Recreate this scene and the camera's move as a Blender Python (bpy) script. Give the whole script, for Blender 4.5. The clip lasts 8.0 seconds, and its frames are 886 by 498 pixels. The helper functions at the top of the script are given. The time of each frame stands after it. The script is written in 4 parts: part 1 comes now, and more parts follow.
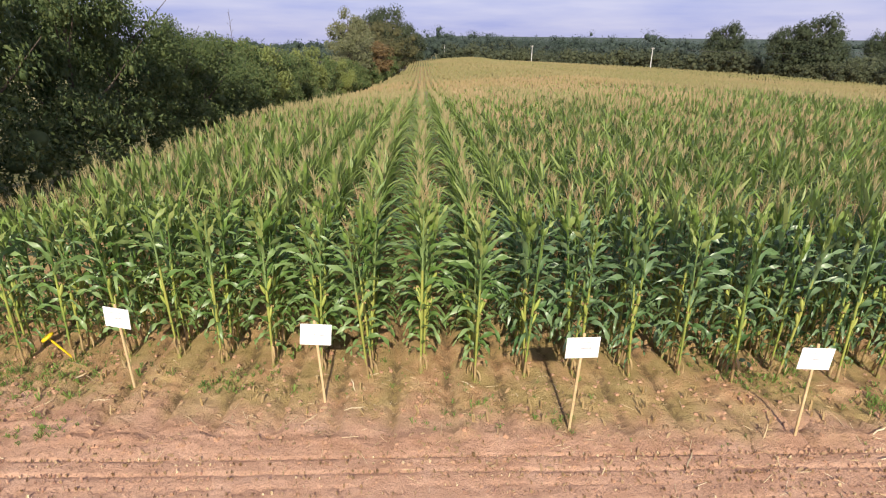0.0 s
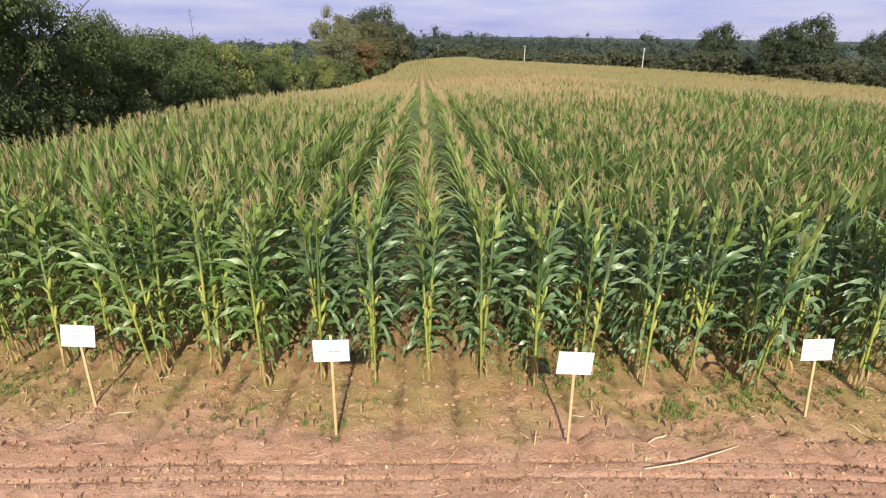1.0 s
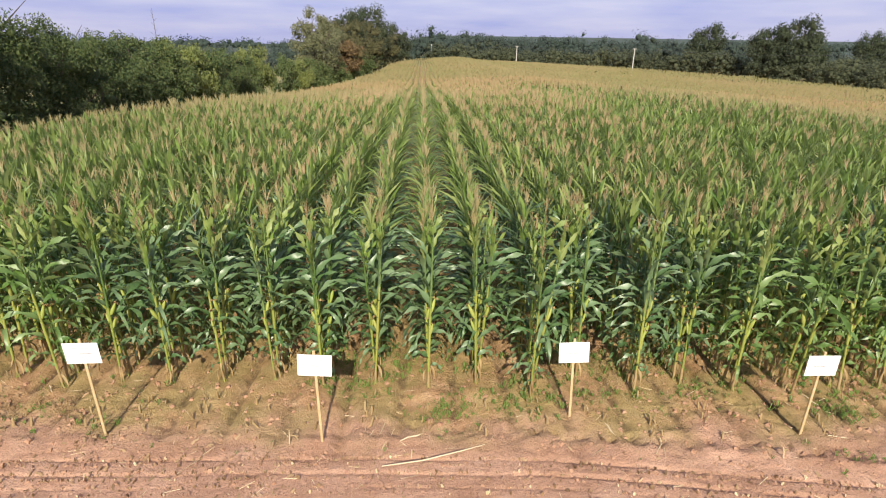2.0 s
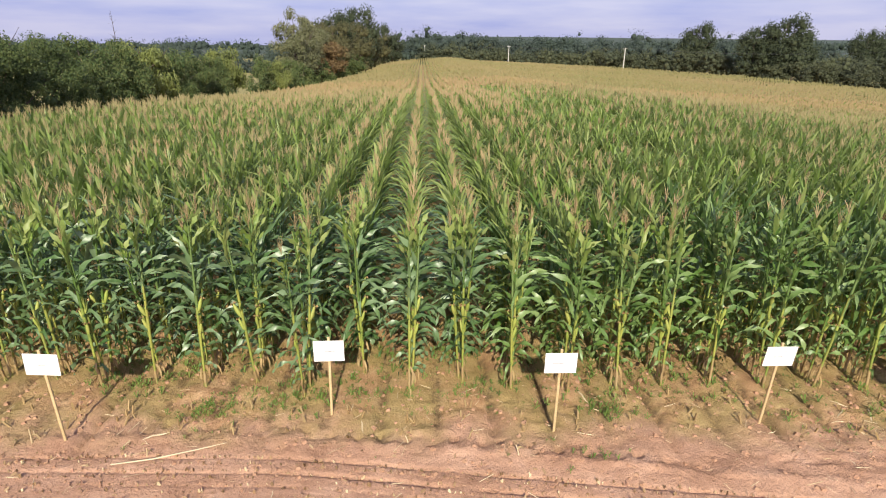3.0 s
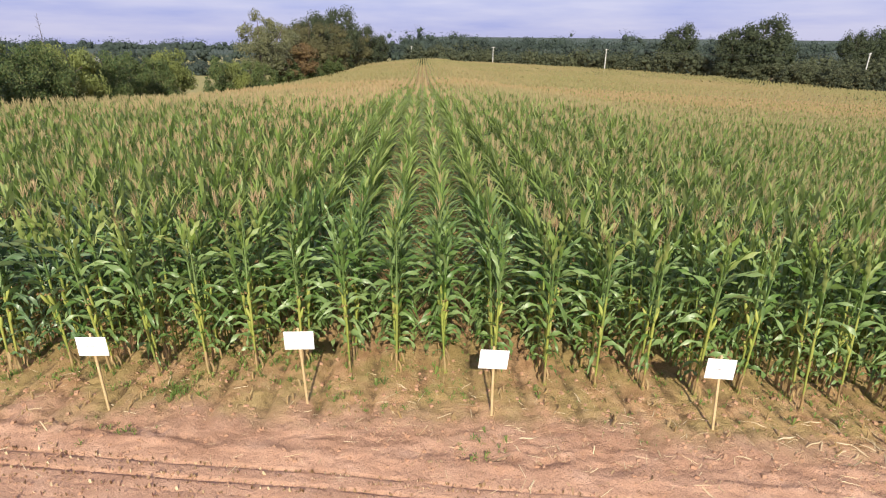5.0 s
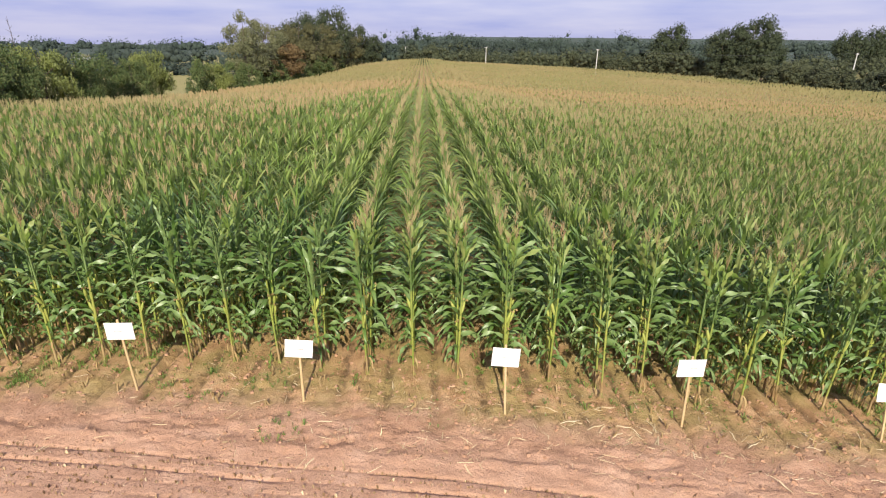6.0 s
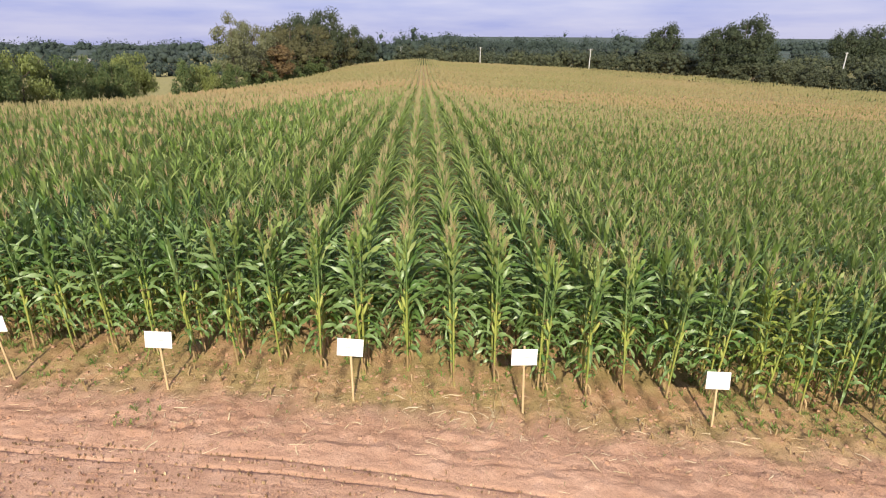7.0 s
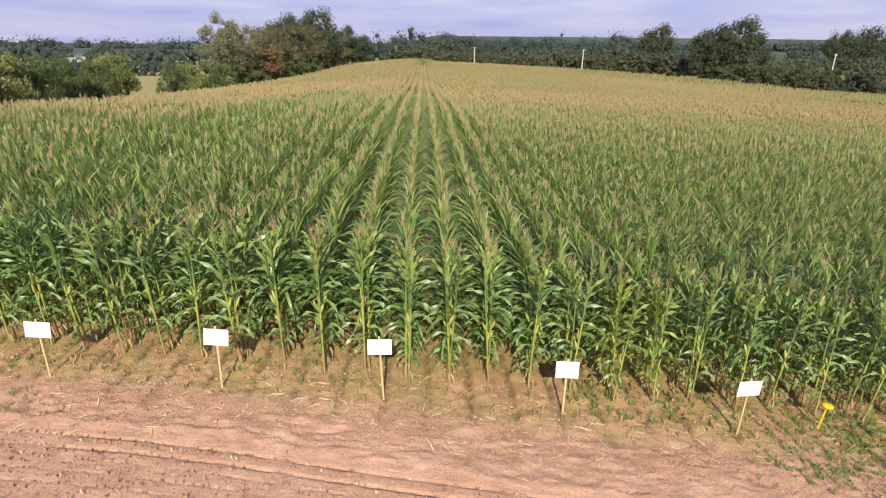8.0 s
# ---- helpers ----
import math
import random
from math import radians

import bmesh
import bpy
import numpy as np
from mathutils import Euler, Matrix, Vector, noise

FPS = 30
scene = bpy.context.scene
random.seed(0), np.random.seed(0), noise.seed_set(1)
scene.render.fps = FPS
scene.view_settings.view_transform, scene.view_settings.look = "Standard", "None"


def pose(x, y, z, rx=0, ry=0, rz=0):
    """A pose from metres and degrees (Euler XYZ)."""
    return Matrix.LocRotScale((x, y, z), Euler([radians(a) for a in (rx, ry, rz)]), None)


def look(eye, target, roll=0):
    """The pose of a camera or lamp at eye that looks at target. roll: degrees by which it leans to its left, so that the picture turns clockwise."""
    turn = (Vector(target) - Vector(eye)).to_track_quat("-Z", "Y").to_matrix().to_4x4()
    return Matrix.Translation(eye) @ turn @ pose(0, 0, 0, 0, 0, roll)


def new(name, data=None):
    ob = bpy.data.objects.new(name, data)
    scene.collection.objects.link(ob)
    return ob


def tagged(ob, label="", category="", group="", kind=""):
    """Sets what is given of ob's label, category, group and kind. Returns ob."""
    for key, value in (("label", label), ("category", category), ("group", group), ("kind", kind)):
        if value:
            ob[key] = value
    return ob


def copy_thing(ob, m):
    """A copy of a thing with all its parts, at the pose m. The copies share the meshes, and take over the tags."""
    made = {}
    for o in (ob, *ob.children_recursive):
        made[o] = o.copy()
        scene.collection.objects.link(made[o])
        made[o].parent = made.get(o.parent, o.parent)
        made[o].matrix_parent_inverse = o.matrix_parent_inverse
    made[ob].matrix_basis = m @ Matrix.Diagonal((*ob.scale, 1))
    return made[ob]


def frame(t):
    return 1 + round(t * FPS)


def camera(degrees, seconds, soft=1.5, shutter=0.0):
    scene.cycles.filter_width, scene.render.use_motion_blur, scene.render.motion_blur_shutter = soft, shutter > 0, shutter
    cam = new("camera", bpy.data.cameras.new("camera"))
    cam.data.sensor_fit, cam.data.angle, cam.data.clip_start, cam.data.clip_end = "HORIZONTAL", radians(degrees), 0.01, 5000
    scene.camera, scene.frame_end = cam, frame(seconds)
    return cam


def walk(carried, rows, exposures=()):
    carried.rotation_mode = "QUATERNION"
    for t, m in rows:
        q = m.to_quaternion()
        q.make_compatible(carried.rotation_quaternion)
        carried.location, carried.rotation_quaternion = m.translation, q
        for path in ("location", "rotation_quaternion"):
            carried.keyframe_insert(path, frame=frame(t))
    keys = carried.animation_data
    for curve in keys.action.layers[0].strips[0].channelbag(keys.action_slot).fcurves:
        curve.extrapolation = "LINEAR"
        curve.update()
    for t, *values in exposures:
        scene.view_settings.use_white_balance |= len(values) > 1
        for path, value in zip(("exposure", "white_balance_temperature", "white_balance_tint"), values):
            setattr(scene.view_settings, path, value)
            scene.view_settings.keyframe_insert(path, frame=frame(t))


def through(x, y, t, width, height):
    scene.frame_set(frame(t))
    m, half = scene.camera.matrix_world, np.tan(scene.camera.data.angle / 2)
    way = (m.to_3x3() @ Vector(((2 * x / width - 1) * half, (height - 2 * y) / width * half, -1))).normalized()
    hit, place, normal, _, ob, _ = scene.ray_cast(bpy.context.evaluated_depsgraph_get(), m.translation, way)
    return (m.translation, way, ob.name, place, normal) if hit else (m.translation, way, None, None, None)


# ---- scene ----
cam = camera(78.7, 8.0, 1.15)
PATH = [
    (0, (-0.601, -8.767, 4.761), (-0.526, -6.903, 4.041), 0.6),
    (0.5, (0.902, -8.65, 4.698), (0.978, -6.785, 3.978), 0.7),
    (1, (2.405, -8.597, 4.666), (2.482, -6.733, 3.946), 0.8),
    (1.5, (3.917, -8.689, 4.76), (3.996, -6.826, 4.038), 0.9),
    (2, (5.483, -8.958, 4.909), (5.562, -7.094, 4.187), 0.9),
    (3.5, (10.502, -9.198, 4.955), (10.575, -7.333, 4.236), 0.5),
    (4, (12.076, -9.436, 5.003), (12.15, -7.571, 4.285), 0.6),
    (4.5, (13.702, -9.702, 5.055), (13.774, -7.837, 4.337), 0.5),
    (5, (15.253, -9.952, 5.116), (15.326, -8.087, 4.398), 0.6),
    (6.5, (19.399, -10.959, 5.423), (19.469, -9.094, 4.704), 0.5),
    (7, (20.545, -11.24, 5.495), (20.614, -9.375, 4.776), 0.4),
    (7.5, (21.714, -11.557, 5.584), (21.785, -9.693, 4.864), 0.5),
    (8, (22.89, -11.874, 5.675), (22.961, -10.01, 4.954), 0.6),
]
walk(cam, [(t, look(eye, target, roll)) for t, eye, target, roll in PATH], exposures=[(0, 0.42), (8, 0.42)])

# ---- light ----
world = bpy.data.worlds.new("sky")
scene.world = world
world.use_nodes = True
wt = world.node_tree
wt.nodes.clear()
SUN_EL, SUN_STRENGTH, SKY_STRENGTH = 34.0, 4.8, 0.082


def wn(kind, **values):
    n = wt.nodes.new(kind)
    for k, v in values.items():
        n.inputs[k].default_value = v
    return n


sky = wt.nodes.new("ShaderNodeTexSky")
sky.sky_type, sky.sun_disc = "NISHITA", False
sky.sun_elevation, sky.sun_rotation = radians(SUN_EL), radians(180)
sky.air_density, sky.dust_density, sky.ozone_density = 1.0, 1.5, 3.0
coord = wt.nodes.new("ShaderNodeTexCoord")
stretch = wt.nodes.new("ShaderNodeMapping")
stretch.inputs["Scale"].default_value = (2.2, 2.2, 17.0)
stretch.inputs["Location"].default_value = (3.1, 0.4, 0.7)
cloud = wn("ShaderNodeTexNoise", Scale=1.7, Detail=7.0, Roughness=0.55)
ramp = wt.nodes.new("ShaderNodeValToRGB")
ramp.color_ramp.elements[0].position, ramp.color_ramp.elements[1].position = 0.36, 0.66
ramp.color_ramp.elements[0].color = (4.0, 4.3, 7.9, 1)
ramp.color_ramp.elements[1].color = (6.2, 6.1, 8.5, 1)
veil = wt.nodes.new("ShaderNodeMix")
veil.data_type = "RGBA"
veil.inputs["Factor"].default_value = 0.82
back = wn("ShaderNodeBackground", Strength=SKY_STRENGTH)
wout = wt.nodes.new("ShaderNodeOutputWorld")
wt.links.new(coord.outputs["Generated"], stretch.inputs["Vector"])
wt.links.new(stretch.outputs["Vector"], cloud.inputs["Vector"])
wt.links.new(cloud.outputs["Fac"], ramp.inputs["Fac"])
wt.links.new(sky.outputs["Color"], veil.inputs["A"])
wt.links.new(ramp.outputs["Color"], veil.inputs["B"])
wt.links.new(veil.outputs["Result"], back.inputs["Color"])
wt.links.new(back.outputs["Background"], wout.inputs["Surface"])

sun = new("sun", bpy.data.lights.new("sun", "SUN"))
sun.data.energy, sun.data.angle, sun.data.color = SUN_STRENGTH, radians(1.2), (1.0, 0.925, 0.75)
sun.matrix_world = look((0, -60, 40), (0, -60 + math.cos(radians(SUN_EL)), 40 - math.sin(radians(SUN_EL))))

# ---- materials ----


def mat(name, base, rough=0.8, vary=0.25, scale=6.0, hue=None, detail_scale=60.0, bump=0.3, bump_dist=0.01, through=0.0,
        spec=0.3, island=0.0, island_hue=None, metal=0.0):
    """A procedural surface: base colour, two scales of noise towards `hue`, per-piece change, fine relief, light passing through."""
    m = bpy.data.materials.new(name)
    m.use_nodes = True
    nt = m.node_tree
    nt.nodes.clear()
    link = nt.links.new

    def node(kind, **values):
        n = nt.nodes.new(kind)
        for k, v in values.items():
            n.inputs[k].default_value = v
        return n

    def mixed(a, b, fac, mode="MIX"):
        n = nt.nodes.new("ShaderNodeMix")
        n.data_type, n.blend_type = "RGBA", mode
        for slot, v in (("A", a), ("B", b), ("Factor", fac)):
            if isinstance(v, bpy.types.NodeSocket):
                link(v, n.inputs[slot])
            elif slot == "Factor":
                n.inputs[slot].default_value = v
            else:
                n.inputs[slot].default_value = (*v, 1)
        return n.outputs["Result"]

    geo, tc, info = node("ShaderNodeNewGeometry"), node("ShaderNodeTexCoord"), node("ShaderNodeObjectInfo")
    hue = hue or tuple(c * 0.6 for c in base)
    big = node("ShaderNodeTexNoise", Scale=scale, Detail=4.0)
    fine = node("ShaderNodeTexNoise", Scale=detail_scale, Detail=5.0, Roughness=0.65)
    link(geo.outputs["Position"], big.inputs["Vector"])
    link(tc.outputs["Object"], fine.inputs["Vector"])
    spread = node("ShaderNodeMapRange")
    spread.inputs["From Min"].default_value, spread.inputs["From Max"].default_value = 0.35, 0.68
    link(big.outputs["Fac"], spread.inputs["Value"])
    colour = mixed(base, hue, spread.outputs["Result"])
    dark = node("ShaderNodeMapRange")
    dark.inputs["From Min"].default_value, dark.inputs["From Max"].default_value = 0.3, 0.7
    dark.inputs["To Min"].default_value, dark.inputs["To Max"].default_value = 1 - vary, 1 + vary
    link(fine.outputs["Fac"], dark.inputs["Value"])
    scaled = nt.nodes.new("ShaderNodeVectorMath")
    scaled.operation = "SCALE"
    link(colour, scaled.inputs[0])
    link(dark.outputs["Result"], scaled.inputs["Scale"])
    colour = scaled.outputs["Vector"]
    if island:
        total = nt.nodes.new("ShaderNodeMath")
        total.operation = "ADD"
        link(geo.outputs["Random Per Island"], total.inputs[0])
        link(info.outputs["Random"], total.inputs[1])
        part_of = nt.nodes.new("ShaderNodeMath")
        part_of.operation = "FRACT"
        link(total.outputs["Value"], part_of.inputs[0])
        amount = node("ShaderNodeMapRange")
        amount.inputs["To Min"].default_value, amount.inputs["To Max"].default_value = 0.0, island
        link(part_of.outputs["Value"], amount.inputs["Value"])
        colour = mixed(colour, island_hue or hue, amount.outputs["Result"])
    bsdf = node("ShaderNodeBsdfPrincipled", Roughness=rough, Metallic=metal)
    bsdf.inputs["Specular IOR Level"].default_value = spec
    link(colour, bsdf.inputs["Base Color"])
    if bump:
        rel = node("ShaderNodeBump", Strength=bump, Distance=bump_dist)
        link(fine.outputs["Fac"], rel.inputs["Height"])
        link(rel.outputs["Normal"], bsdf.inputs["Normal"])
    out = node("ShaderNodeOutputMaterial")
    surface = bsdf.outputs["BSDF"]
    if through:
        glow = node("ShaderNodeBsdfTranslucent")
        link(colour, glow.inputs["Color"])
        both = node("ShaderNodeMixShader", Fac=through)
        link(surface, both.inputs[1])
        link(glow.outputs["BSDF"], both.inputs[2])
        surface = both.outputs["Shader"]
    link(surface, out.inputs["Surface"])
    return m


# the pale per-leaf tint paints silvery highlights onto some blades
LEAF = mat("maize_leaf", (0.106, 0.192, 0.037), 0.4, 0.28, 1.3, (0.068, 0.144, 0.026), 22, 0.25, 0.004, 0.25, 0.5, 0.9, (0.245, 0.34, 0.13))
LEAF_BLUE = mat("bluish_maize_leaf", (0.084, 0.162, 0.044), 0.38, 0.28, 1.3, (0.056, 0.12, 0.034), 22, 0.25, 0.004, 0.22, 0.55, 0.9, (0.2, 0.285, 0.145))
# upper blades: paler green, with bright highlight streaks put into the tint
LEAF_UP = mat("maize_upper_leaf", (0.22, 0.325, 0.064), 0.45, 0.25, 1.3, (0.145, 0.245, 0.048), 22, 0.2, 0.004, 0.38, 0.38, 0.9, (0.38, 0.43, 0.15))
LEAF_PALE = mat("yellowing_leaf", (0.19, 0.28, 0.05), 0.45, 0.2, 1.3, (0.2, 0.28, 0.05), 22, 0.15, 0.004, 0.32, 0.45, 0.8, (0.36, 0.37, 0.08))
STEM = mat("maize_stem", (0.15, 0.22, 0.048), 0.5, 0.3, 2.2, (0.28, 0.32, 0.062), 40, 0.2, 0.003, 0.0, 0.4, 0.6, (0.34, 0.33, 0.08))
HUSK = mat("maize_husk", (0.36, 0.43, 0.09), 0.55, 0.15, 4.0, (0.28, 0.36, 0.07), 50, 0.25, 0.003, 0.15, 0.3, 0.5, (0.45, 0.43, 0.14))
DRY = mat("dry_leaf", (0.4, 0.27, 0.12), 0.8, 0.3, 4.0, (0.24, 0.15, 0.07), 40, 0.3, 0.004, 0.15, 0.2, 0.6, (0.5, 0.38, 0.2))
TASSEL = mat("maize_tassel", (0.4, 0.285, 0.17), 0.75, 0.25, 0.3, (0.31, 0.265, 0.125), 40, 0.0, 0.004, 0.2, 0.2, 0.7, (0.43, 0.32, 0.17))
TASSEL_OLIVE = mat("olive_tassel", (0.33, 0.275, 0.14), 0.75, 0.25, 0.3, (0.25, 0.235, 0.1), 40, 0.0, 0.004, 0.2, 0.2, 0.7, (0.38, 0.3, 0.165))
TASSEL_PINK = mat("ripe_tassel", (0.375, 0.275, 0.15), 0.8, 0.2, 0.12, (0.33, 0.265, 0.12), 30, 0.0, 0.004, 0.25, 0.15, 0.5, (0.4, 0.3, 0.17))
TASSEL_YOUNG = mat("young_tassel", (0.31, 0.255, 0.135), 0.8, 0.2, 0.03, (0.235, 0.235, 0.102), 20, 0.0, 0.004, 0.25, 0.15, 0.4, (0.35, 0.3, 0.14))
STRAW = mat("straw", (0.6, 0.46, 0.27), 0.7, 0.2, 3.0, (0.45, 0.33, 0.18), 60, 0.2, 0.003, 0.0, 0.3, 0.8, (0.72, 0.6, 0.4))
RESIDUE = mat("crop_residue", (0.37, 0.235, 0.125), 0.85, 0.3, 4.0, (0.19, 0.115, 0.06), 40, 0.3, 0.004, 0.1, 0.2, 0.8, (0.42, 0.3, 0.17))
STUB = mat("reddish_stub", (0.46, 0.25, 0.18), 0.85, 0.25, 3.0, (0.28, 0.15, 0.1), 40, 0.2, 0.003, 0.1, 0.2, 0.8, (0.5, 0.36, 0.25))
WEED = mat("weed_leaf", (0.18, 0.28, 0.06), 0.6, 0.25, 2.0, (0.08, 0.15, 0.035), 40, 0.2, 0.003, 0.25, 0.3, 0.8, (0.2, 0.26, 0.06))
CLOD = mat("soil_clod", (0.44, 0.25, 0.155), 0.95, 0.25, 2.0, (0.37, 0.205, 0.125), 40, 0.6, 0.01, 0.0, 0.1, 0.6, (0.42, 0.265, 0.17))
PANEL = mat("white_sign_plastic", (0.8, 0.8, 0.79), 0.45, 0.03, 8.0, (0.76, 0.75, 0.72), 60, 0.05, 0.002)
INK = mat("grey_print", (0.46, 0.46, 0.47), 0.6, 0.1, 30.0, None, 80, 0.0)
STAKE = mat("pale_wood_stake", (0.55, 0.42, 0.23), 0.7, 0.2, 5.0, (0.45, 0.32, 0.16), 50, 0.4, 0.003, 0.0, 0.3, 0.5, (0.5, 0.36, 0.2))
YELLOW = mat("yellow_plastic", (0.78, 0.55, 0.02), 0.4, 0.08, 9.0, (0.68, 0.47, 0.02), 60, 0.1, 0.002)
BARK = mat("bark", (0.13, 0.1, 0.075), 0.9, 0.35, 3.0, (0.08, 0.065, 0.05), 18, 0.7, 0.02)
HEDGE = mat("hedge_leaf", (0.084, 0.134, 0.043), 0.65, 0.25, 0.35, (0.06, 0.108, 0.044), 9, 0.0, 0.01, 0.3, 0.2, 0.8, (0.185, 0.2, 0.075))
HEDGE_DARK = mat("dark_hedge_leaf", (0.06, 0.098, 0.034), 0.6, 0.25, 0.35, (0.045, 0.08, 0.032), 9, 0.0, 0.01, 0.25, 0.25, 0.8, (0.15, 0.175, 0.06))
HEDGE_LIGHT = mat("pale_hedge_leaf", (0.235, 0.265, 0.07), 0.55, 0.25, 0.5, (0.15, 0.185, 0.055), 9, 0.0, 0.01, 0.25, 0.35, 0.8, (0.19, 0.22, 0.07))
# oak green, lightened and blued a little for painted-in distance haze
OAK = mat("oak_leaf", (0.086, 0.104, 0.062), 0.85, 0.2, 0.2, (0.06, 0.08, 0.05), 6, 0.0, 0.01, 0.3, 0.1, 0.5, (0.085, 0.1, 0.05))
OLIVE = mat("olive_leaf", (0.165, 0.175, 0.08), 0.6, 0.25, 0.2, (0.125, 0.14, 0.07), 6, 0.0, 0.01, 0.25, 0.3, 0.8, (0.22, 0.22, 0.12))
RUST = mat("rusty_leaf", (0.19, 0.125, 0.06), 0.8, 0.25, 0.3, (0.12, 0.1, 0.045), 6, 0.0, 0.01, 0.2, 0.3, 0.8, (0.2, 0.13, 0.06))
OLIVE_BROWN = mat("olive_brown_leaf", (0.135, 0.125, 0.062), 0.8, 0.25, 0.15, (0.095, 0.1, 0.05), 6, 0.0, 0.01, 0.3, 0.1, 0.6, (0.17, 0.16, 0.08))
# belt foliage, with slight haze mixed into its colour
BELT = mat("belt_leaf", (0.11, 0.125, 0.068), 0.85, 0.2, 0.055, (0.064, 0.084, 0.06), 3, 0.0, 0.01, 0.3, 0.1, 0.6, (0.12, 0.125, 0.07))
# far woods: the bluish distance haze is put into the leaf colour
WOOD_HAZED = mat("hazed_wood_leaf", (0.075, 0.097, 0.084), 0.9, 0.2, 0.03, (0.065, 0.09, 0.07), 2, 0.0, 0.01, 0.3, 0.1, 0.2, (0.08, 0.1, 0.07))
CONCRETE = mat("pole_concrete", (0.58, 0.57, 0.54), 0.85, 0.1, 1.0, (0.5, 0.49, 0.46), 12, 0.3, 0.01)
WIRE = mat("wire", (0.08, 0.08, 0.085), 0.5, 0.05, 1.0, None, 20, 0.0)
ROOF = mat("shed_roof", (0.4, 0.39, 0.38), 0.7, 0.15, 0.4, (0.32, 0.31, 0.3), 6, 0.1, 0.02)
SHED = mat("shed_wall", (0.35, 0.34, 0.32), 0.8, 0.1, 0.4, (0.28, 0.27, 0.26), 6, 0.1, 0.02)

# ---- lie of the land ----
ROW, ROW0 = 0.773, -0.62


def lerp(v, xs, ys):
    return np.interp(v, xs, ys)


def smooth(v, a, b):
    t = np.clip((v - a) / (b - a), 0, 1)
    return t * t * (3 - 2 * t)


def edge_y(x):
    """The front edge of the crop, a slightly bent line along the track."""
    return lerp(x, (-40, -8, -4, 0, 4, 9, 13, 17, 20, 24, 30, 60), (-0.2, -1.15, -1.55, -2.0, -2.15, -2.35, -2.4, -2.75, -3.15, -3.45, -3.75, -5.6))


def land(x, y):
    """Height of the ground: flat by the track, falling gently ahead, to both sides and then rising to far hills."""
    x, y = np.asarray(x, float), np.asarray(y, float)
    ahead = lerp(y, (-400, -40, 10, 18, 24, 30, 40, 50, 60, 80, 100, 130, 186, 222, 400, 1500, 4500), (-4, 0, 0, -0.12, -0.38, -0.7, -1.25, -1.7, -2.1, -2.6, -3.0, -3.4, -3.85, -4.4, -6, 2, 40))
    left = lerp(y, (-60, -2, 4, 11, 23, 31, 46, 58, 68, 87, 112, 166, 400), (0, 0, 0.05, 0.25, 0.75, 1.05, 1.15, 1.3, 1.48, 1.72, 1.88, 1.85, 2.0))
    side = np.clip((20 - x) / 28.5, 0, 1.6) ** 1.1
    right = lerp(x, (18.5, 20, 30, 95, 130, 400, 1000), (0, 0.07, 0.95, 5.05, 6.3, 11.5, 6))
    right = right * lerp(y, (-60, 130, 190, 420, 1500), (1, 1, 0.72, 0.65, 0.2))
    # the hollow across the rows fades out towards the eastern side
    right = right - lerp(x, (28, 95), (0, 1)) * lerp(y, (18, 50, 90, 130, 190, 230, 400), (0, 0.65, 1.9, 1.75, 1.35, 0.9, 0))
    # the country beyond the hedge lies lower than that beyond the field
    west = lerp(y, (260, 500, 1500, 4500), (0, 1.5, 14, 80)) * smooth(-x, -150, 250)
    return ahead - left * side - right - west


def hash2(i, j, seed):
    v = np.sin(i * 127.1 + j * 311.7 + seed * 74.7) * 43758.5453
    return v - np.floor(v)


def value_noise(x, y, seed=0):
    i, j = np.floor(x), np.floor(y)
    u, v = x - i, y - j
    u, v = u * u * (3 - 2 * u), v * v * (3 - 2 * v)
    a, b = hash2(i, j, seed), hash2(i + 1, j, seed)
    c, d = hash2(i, j + 1, seed), hash2(i + 1, j + 1, seed)
    return a + (b - a) * u + (c - a) * v + (a - b - c + d) * u * v


def track_y(x):
    """The edge of the tilled track, which runs slightly askew to the crop."""
    return lerp(x, (-40, -6, 5, 7, 12, 22, 60), (-3.3, -3.45, -3.55, -3.62, -4.27, -5.63, -10.6))


def furrow_at(x):
    """Strength of the trench between two rows."""
    k = (x - ROW0) / ROW
    return np.exp(-((k % 1 - 0.5) / 0.085) ** 2) * (0.35 + 0.65 * np.maximum(hash2(np.floor(k), np.floor(k) * 0 + 2, 6), smooth(-x, -2, 2)))


